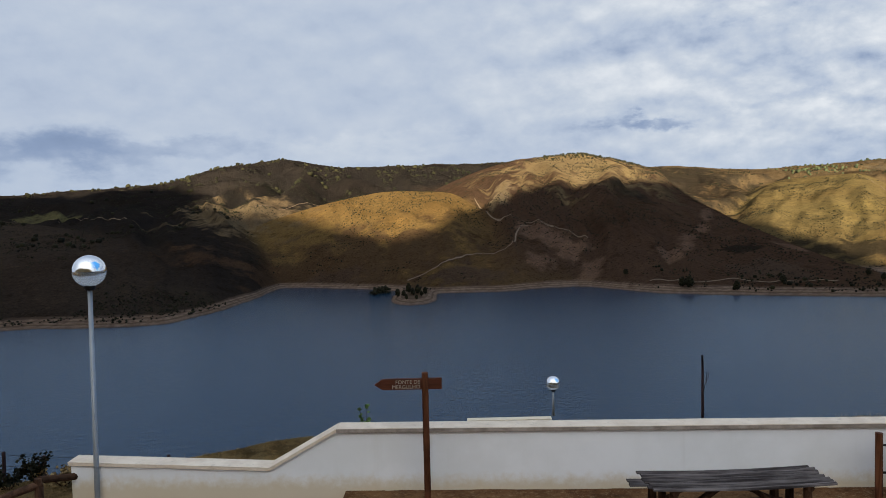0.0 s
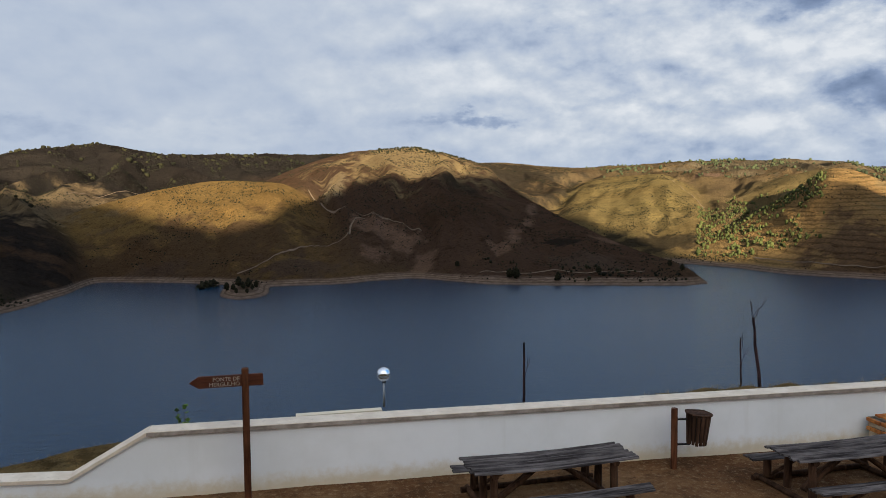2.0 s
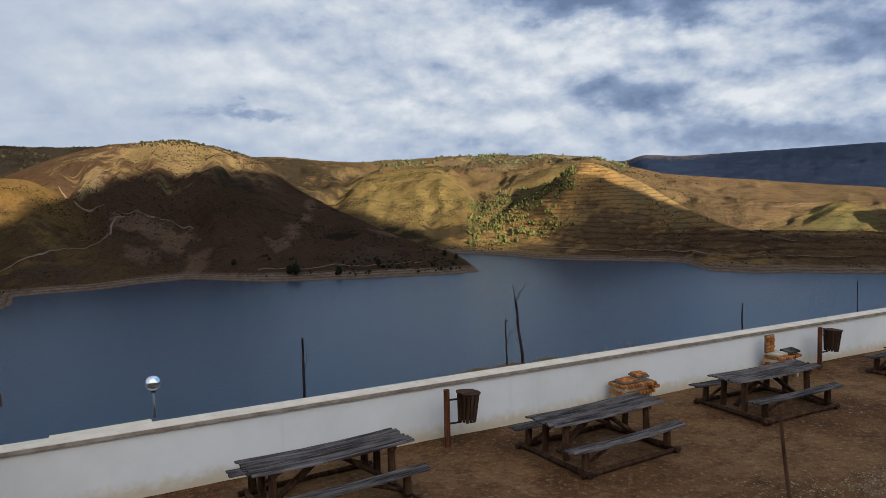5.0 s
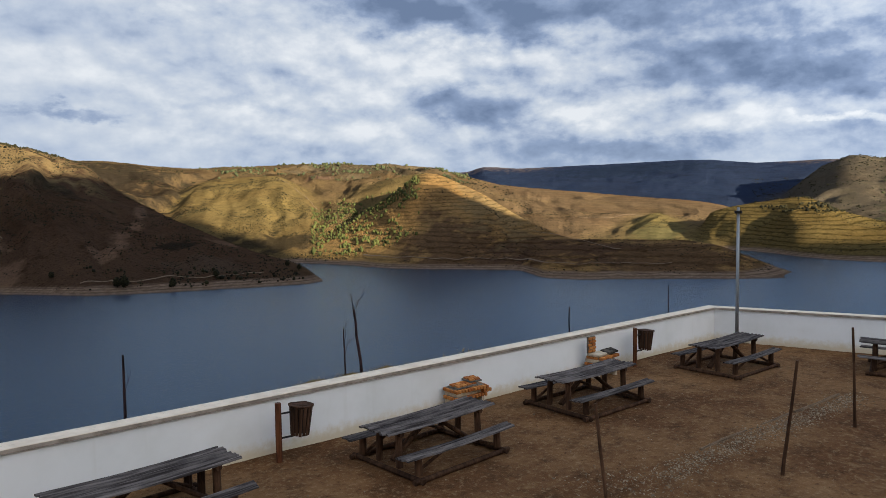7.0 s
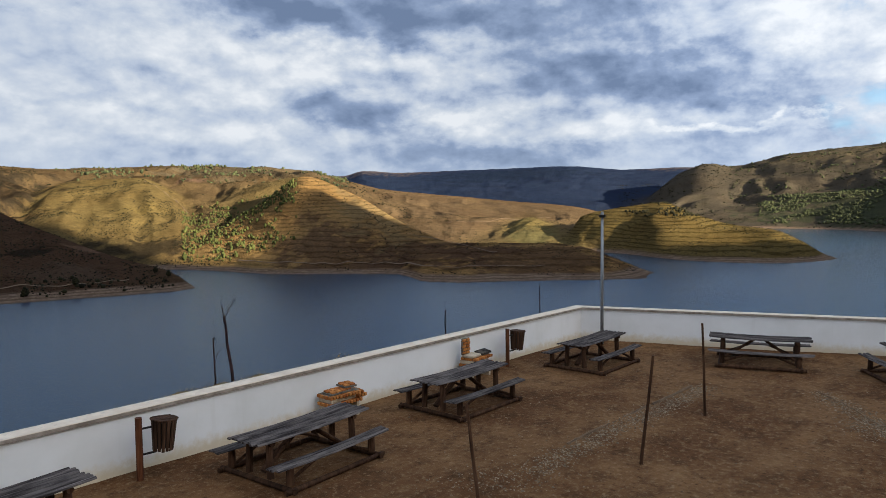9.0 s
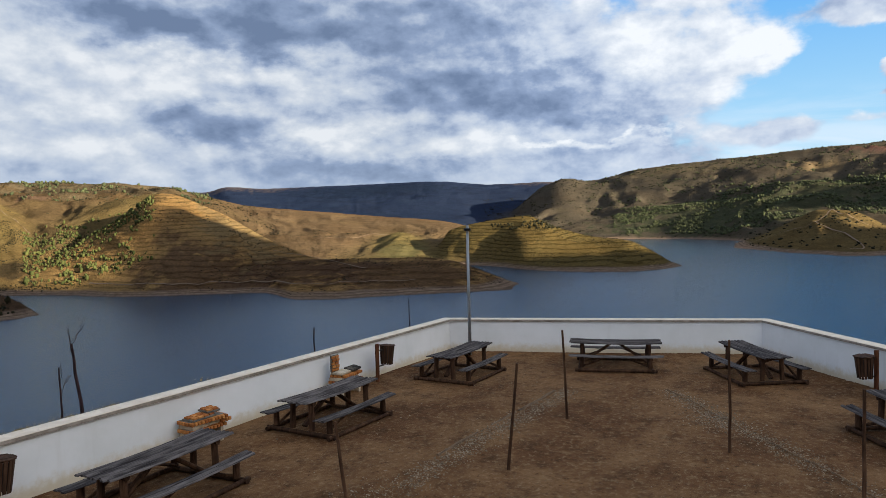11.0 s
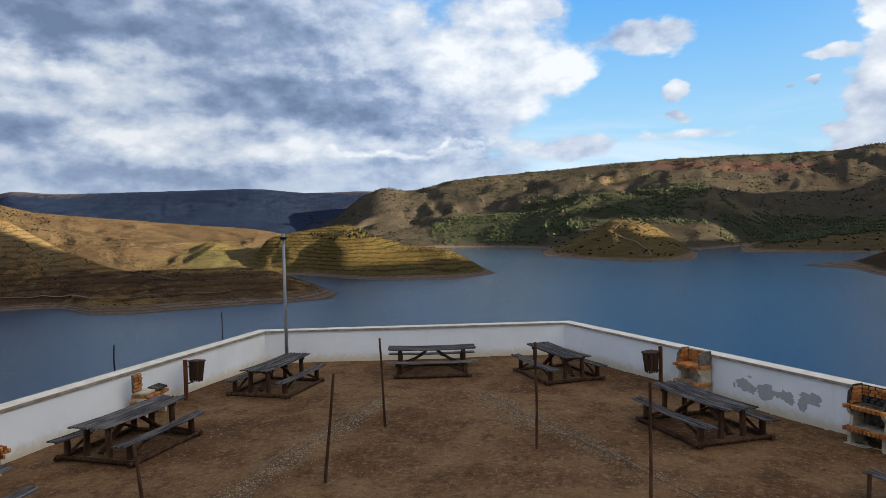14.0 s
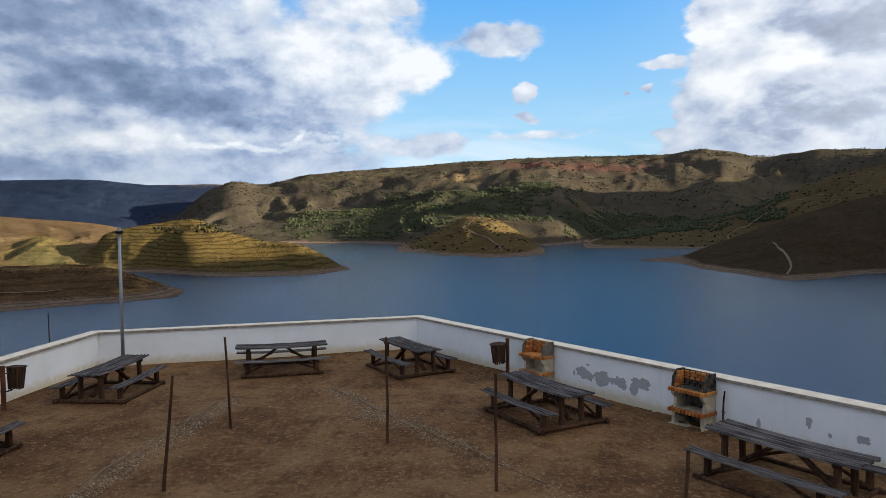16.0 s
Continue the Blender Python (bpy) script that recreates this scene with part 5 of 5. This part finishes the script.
part("rail", one_log((-6.5, 11.25, 0.42), (-5.75, 12.6, 0.05), 0.06, 0.055, 10), leg_wood, rail)
part("rail", one_log((-6.45, 11.27, 0.36), (-8.15, 10.37, -0.1), 0.06, 0.055, 10), leg_wood, rail)

# ------------------------------------------------------------------ scrub and woods on the hills
def dice(n, az0, az1, r0, r1, rg):
    """Points spread over a stretch of hillside, with their height and cover."""
    a = rg.uniform(az0, az1, n)
    r = np.sqrt(rg.uniform(r0 * r0, r1 * r1, n))
    z, share, bare_ = land(a, r)
    return a, r, r * np.sin(np.radians(a)), r * np.cos(np.radians(a)), z, share, bare_


def spread(name, n, az0, az1, r0, r1, lo, hi, tall, mat, label, category, clump, seed, above=1.2):
    rg = np.random.RandomState(seed)
    a, r, x, y, z, share, bare_ = dice(n, az0, az1, r0, r1, rg)
    thickness = fbm(x / 38.0, y / 38.0, 4, 3) + 0.5 * fbm(x / 9.0, y / 9.0, 2, 6)
    keep = (z > WATER + above) & (thickness > clump) & (share[-1] < 0.5)
    x, y, z, r = x[keep], y[keep], z[keep], r[keep]
    size_ = rg.uniform(lo, hi, len(x)) * (0.8 + 0.5 * rg.rand(len(x)) ** 3)
    m = bodies(x, y, z + size_ * tall * 0.55, size_, tall, rg, 0.15)
    small = hi < 0.9
    return replicate(name, TUFT_V if small else BALL_V, TUFT_F if small else BALL_F, m, mat, label, category)


TUFT_V = [(1.0, 0.1, 0), (-0.9, -0.2, 0.1), (0.1, 1.1, -0.1), (-0.1, -0.9, 0.1), (0.2, 0, 0.95), (0, 0.1, -0.8)]
TUFT_F = [(0, 2, 4), (2, 1, 4), (1, 3, 4), (3, 0, 4), (2, 0, 5), (1, 2, 5), (3, 1, 5), (0, 3, 5)]
_b = bmesh.new()
bmesh.ops.create_icosphere(_b, subdivisions=1, radius=1.0)
_b.verts.ensure_lookup_table()
_r = random.Random(5)
BALL_V = [tuple(v.co * _r.uniform(0.72, 1.22)) for v in _b.verts]
BALL_F = [[v.index for v in f.verts] for f in _b.faces]
_b.free()

spread("scrub", 56000, -36, 36, 270, 700, 0.18, 0.62, 0.8, shrub_leaf, "dark low scrub dotted over the hillsides", "scrub", 0.02, 11)
spread("scrub", 26000, 30, 82, 330, 720, 0.18, 0.52, 0.8, shrub_leaf, "dark low scrub dotted over the planted slopes", "scrub", 0.03, 12)
spread("scrub", 16000, -36, 50, 700, 1150, 0.4, 1.0, 0.8, shrub_leaf, "dark scrub and oaks on the far ridge", "scrub", 0.02, 13)
spread("scrub", 16000, 66, 122, 640, 1900, 0.6, 1.7, 0.7, shrub_leaf, "dark scrub and woods on the far hillside", "scrub", 0.0, 14)
spread("woods", 1500, 32.5, 41.0, 430, 640, 0.4, 0.95, 1.9, grove_leaf, "young green pines planted up the slope", "trees", -0.02, 15, 3.0)
spread("woods", 2200, 24, 45, 780, 1150, 0.7, 1.6, 1.5, wood_leaf, "green pine woods along the ridge", "trees", 0.06, 16, 25.0)
spread("woods", 500, 66, 72, 560, 700, 0.6, 1.3, 1.2, shrub_leaf, "dark pines on the crest of the cape", "trees", -0.05, 17, 24.0)

spread("woods", 700, 8.0, 18.5, 606, 660, 0.4, 0.9, 1.4, shrub_leaf, "dark pines along the hill's crest", "trees", -0.1, 18, 44.0)
spread("woods", 170, 14, 33, 312, 345, 0.4, 1.0, 1.2, shrub_leaf, "dark bushes along the reservoir's shore", "trees", 0.08, 19, 1.0)
spread("woods", 700, -34, -14, 262, 300, 0.3, 0.75, 0.9, shrub_leaf, "dark bushes along the reservoir's shore", "trees", 0.05, 20, 0.9)

spread("woods", 12000, 76, 97, 960, 1260, 0.7, 1.7, 1.2, wood_leaf, "dark woods low on the far hillside", "trees", -0.04, 21, 6.0)
spread("woods", 12000, 98.0, 114, 850, 1150, 0.7, 1.6, 1.3, wood_leaf, "green pine plantation on the far hillside", "trees", -0.06, 22, 6.0)
spread("woods", 5000, 74, 122, 1200, 1900, 0.8, 2.0, 1.1, wood_leaf, "groves along the far ridge", "trees", 0.07, 23, 6.0)
spread("woods", 700, -34, 4, 600, 900, 0.9, 2.2, 1.0, shrub_leaf, "dark oaks on the shaded ridge", "trees", 0.03, 24, 20.0)
spread("woods", 420, -36, -15, 300, 520, 0.7, 1.6, 1.0, shrub_leaf, "dark bushes on the shaded spur", "trees", 0.05, 25, 4.0)

# ------------------------------------------------------------------ dirt tracks
TRACKS = [
    [(-2.9, 343), (-1.1, 351), (0.7, 361), (3.0, 374), (5.0, 372), (5.7, 379), (5.9, 396), (7.0, 411), (9.0, 405)],
    [(3.5, 447), (4.8, 424), (7.0, 416), (9.0, 405), (11.4, 388)],
    [(2.6, 490), (4.0, 462), (5.3, 458)],
    [(-14.6, 506), (-11.6, 545), (-9.0, 600)],
    [(-30.8, 560), (-27.8, 545), (-24.5, 510), (-23.6, 495)],
    [(49.5, 448), (51.8, 434), (55.35, 396), (56.7, 385)],
    [(52.7, 650), (56.7, 698), (61.0, 740)],
    [(30.0, 690), (31.5, 640), (33.0, 600)],
]
WIDE_TRACKS = [
    [(85.5, 768), (87.8, 796), (90.0, 782), (91.1, 880)],
    [(91.1, 880), (91.6, 829), (93.1, 787), (94.9, 805)],
    [(90.0, 782), (92.9, 646), (92.2, 624)],
    [(110.0, 790), (110.4, 830), (114.1, 923), (117.0, 929)],
    [(113.9, 421), (114.1, 444), (113.0, 517)],
]


def along_shore(az0, az1, rise):
    """Points at one height over the water, along the foot of a hill."""
    rows = []
    for a_ in np.arange(az0, az1, 1.6):
        r_ = np.arange(300.0, 470.0, 0.5)
        z_ = land(np.full(r_.shape, a_), r_)[0]
        over = np.nonzero(z_ > WATER + rise)[0]
        if len(over):
            rows.append((float(a_), float(r_[over[0]])))
    return rows


def dirt_track(points, wide):
    """A ribbon laid over the ground through the points, smoothed."""
    p = [Vector((r * math.sin(radians(a)), r * math.cos(radians(a)), 0)) for a, r in points]
    fine = []
    for i in range(len(p) - 1):
        q0, q1, q2, q3 = p[max(i - 1, 0)], p[i], p[i + 1], p[min(i + 2, len(p) - 1)]
        for k in range(14):
            t = k / 14
            fine.append(0.5 * ((2 * q1) + (q2 - q0) * t + (2 * q0 - 5 * q1 + 4 * q2 - q3) * t * t + (3 * q1 - q0 - 3 * q2 + q3) * t**3))
    fine.append(p[-1])
    verts, faces = [], []
    for i, c in enumerate(fine):
        d = (fine[min(i + 1, len(fine) - 1)] - fine[max(i - 1, 0)]).normalized()
        side = Vector((-d.y, d.x, 0))
        verts += [c + side * wide * 0.5 * k * (0.8 + 0.4 * noise.noise(c * 0.07)) for k in (-1, 0, 1)]
        if i:
            faces += [(3 * i - 3 + k, 3 * i - 2 + k, 3 * i + 1 + k, 3 * i + k) for k in (0, 1)]
    x_, y_ = np.array([v.x for v in verts]), np.array([v.y for v in verts])
    far_ = np.hypot(x_, y_)
    z_ = land(np.degrees(np.arctan2(x_, y_)), far_)[0] + np.where(far_ < 620, 0.30, 1.1)
    verts = np.stack([x_, y_, z_], -1).tolist()
    me = bpy.data.meshes.new("dirt_track")
    me.from_pydata(verts, [], faces)
    tagged(new("dirt_track", ink(me, track_skin)), "pale dirt track winding over the hillside", "track", kind="structure")


for pts in TRACKS:
    dirt_track(pts, 1.1)
for pts in WIDE_TRACKS:
    dirt_track(pts, 1.5)
dirt_track(along_shore(36.5, 62.0, 4.4), 1.1)
dirt_track(along_shore(16.0, 29.0, 3.6), 1.2)

# ------------------------------------------------------------------ trees on the shore and the islet
def tree(az, r, tall, wide, mat, label, seed):
    base = at(az, r)
    t = thing("tree", label, "tree", "trees on the far shore", Matrix.Translation(base))
    rnd, bm = random.Random(seed), bmesh.new()
    log(bm, (0, 0, -0.4), (0.05 * tall, 0, tall * 0.7), 0.035 * tall, 0.012 * tall, 7, 0.02 * tall, 4, seed)
    for i in range(5):
        z0 = tall * rnd.uniform(0.3, 0.6)
        a = rnd.uniform(0, 6.28)
        log(bm, (0.02 * tall, 0, z0), (math.cos(a) * wide * 0.35, math.sin(a) * wide * 0.35, z0 + tall * 0.2), 0.014 * tall, 0.006 * tall, 5)
    part("trunk", bm, leg_wood, t)
    rg = np.random.RandomState(seed)
    n_ = 150
    d = rg.normal(0, 1, (n_, 3))
    d /= np.linalg.norm(d, axis=1)[:, None]
    rad = rg.uniform(0.35, 1.0, n_) ** 0.6
    c = d * rad[:, None] * np.array([wide / 2, wide / 2, tall * 0.42]) + np.array([0, 0, tall * 0.55])
    c[:, :2] *= (1.15 - 0.5 * (c[:, 2:3] / tall)) * (1 + 0.25 * np.sin(3 * np.arctan2(d[:, 1:2], d[:, :1]) + seed))
    m = turns(n_, rg, 0.9) * (tall * rg.uniform(0.05, 0.11, n_))[:, None, None]
    ob = replicate("crown", BALL_V, BALL_F, np.concatenate([m, c[:, :, None]], 2), mat, "", "")
    ob.parent = t


tree(-5.35, 326, 8.0, 9.0, shrub_leaf, "broad dark green tree at the water's edge", 1)
tree(-4.75, 330, 6.0, 6.0, shrub_leaf, "dark green tree at the water's edge", 2)
for k, (az, r, h) in enumerate(((-3.7, 300, 3.6), (-3.2, 295, 3.0), (-2.8, 304, 4.4), (-2.5, 296, 3.2), (-2.1, 300, 4.0), (-1.8, 294, 2.6), (-1.5, 302, 3.2), (-3.0, 288, 2.4), (-2.2, 287, 2.2))):
    tree(az, r, h, h * 0.55, shrub_leaf, "small dark conifer on the wooded islet", 10 + k)
for k, (az, r, h) in enumerate(((18.4, 319, 4.6), (18.9, 318, 5.2), (22.2, 318, 4.0), (25.3, 330, 3.6), (14.2, 338, 3.0), (31.5, 345, 3.4), (30.6, 352, 3.0))):
    tree(az, r, h, h * 0.7, shrub_leaf, "dark bushy tree on the far shore", 30 + k)
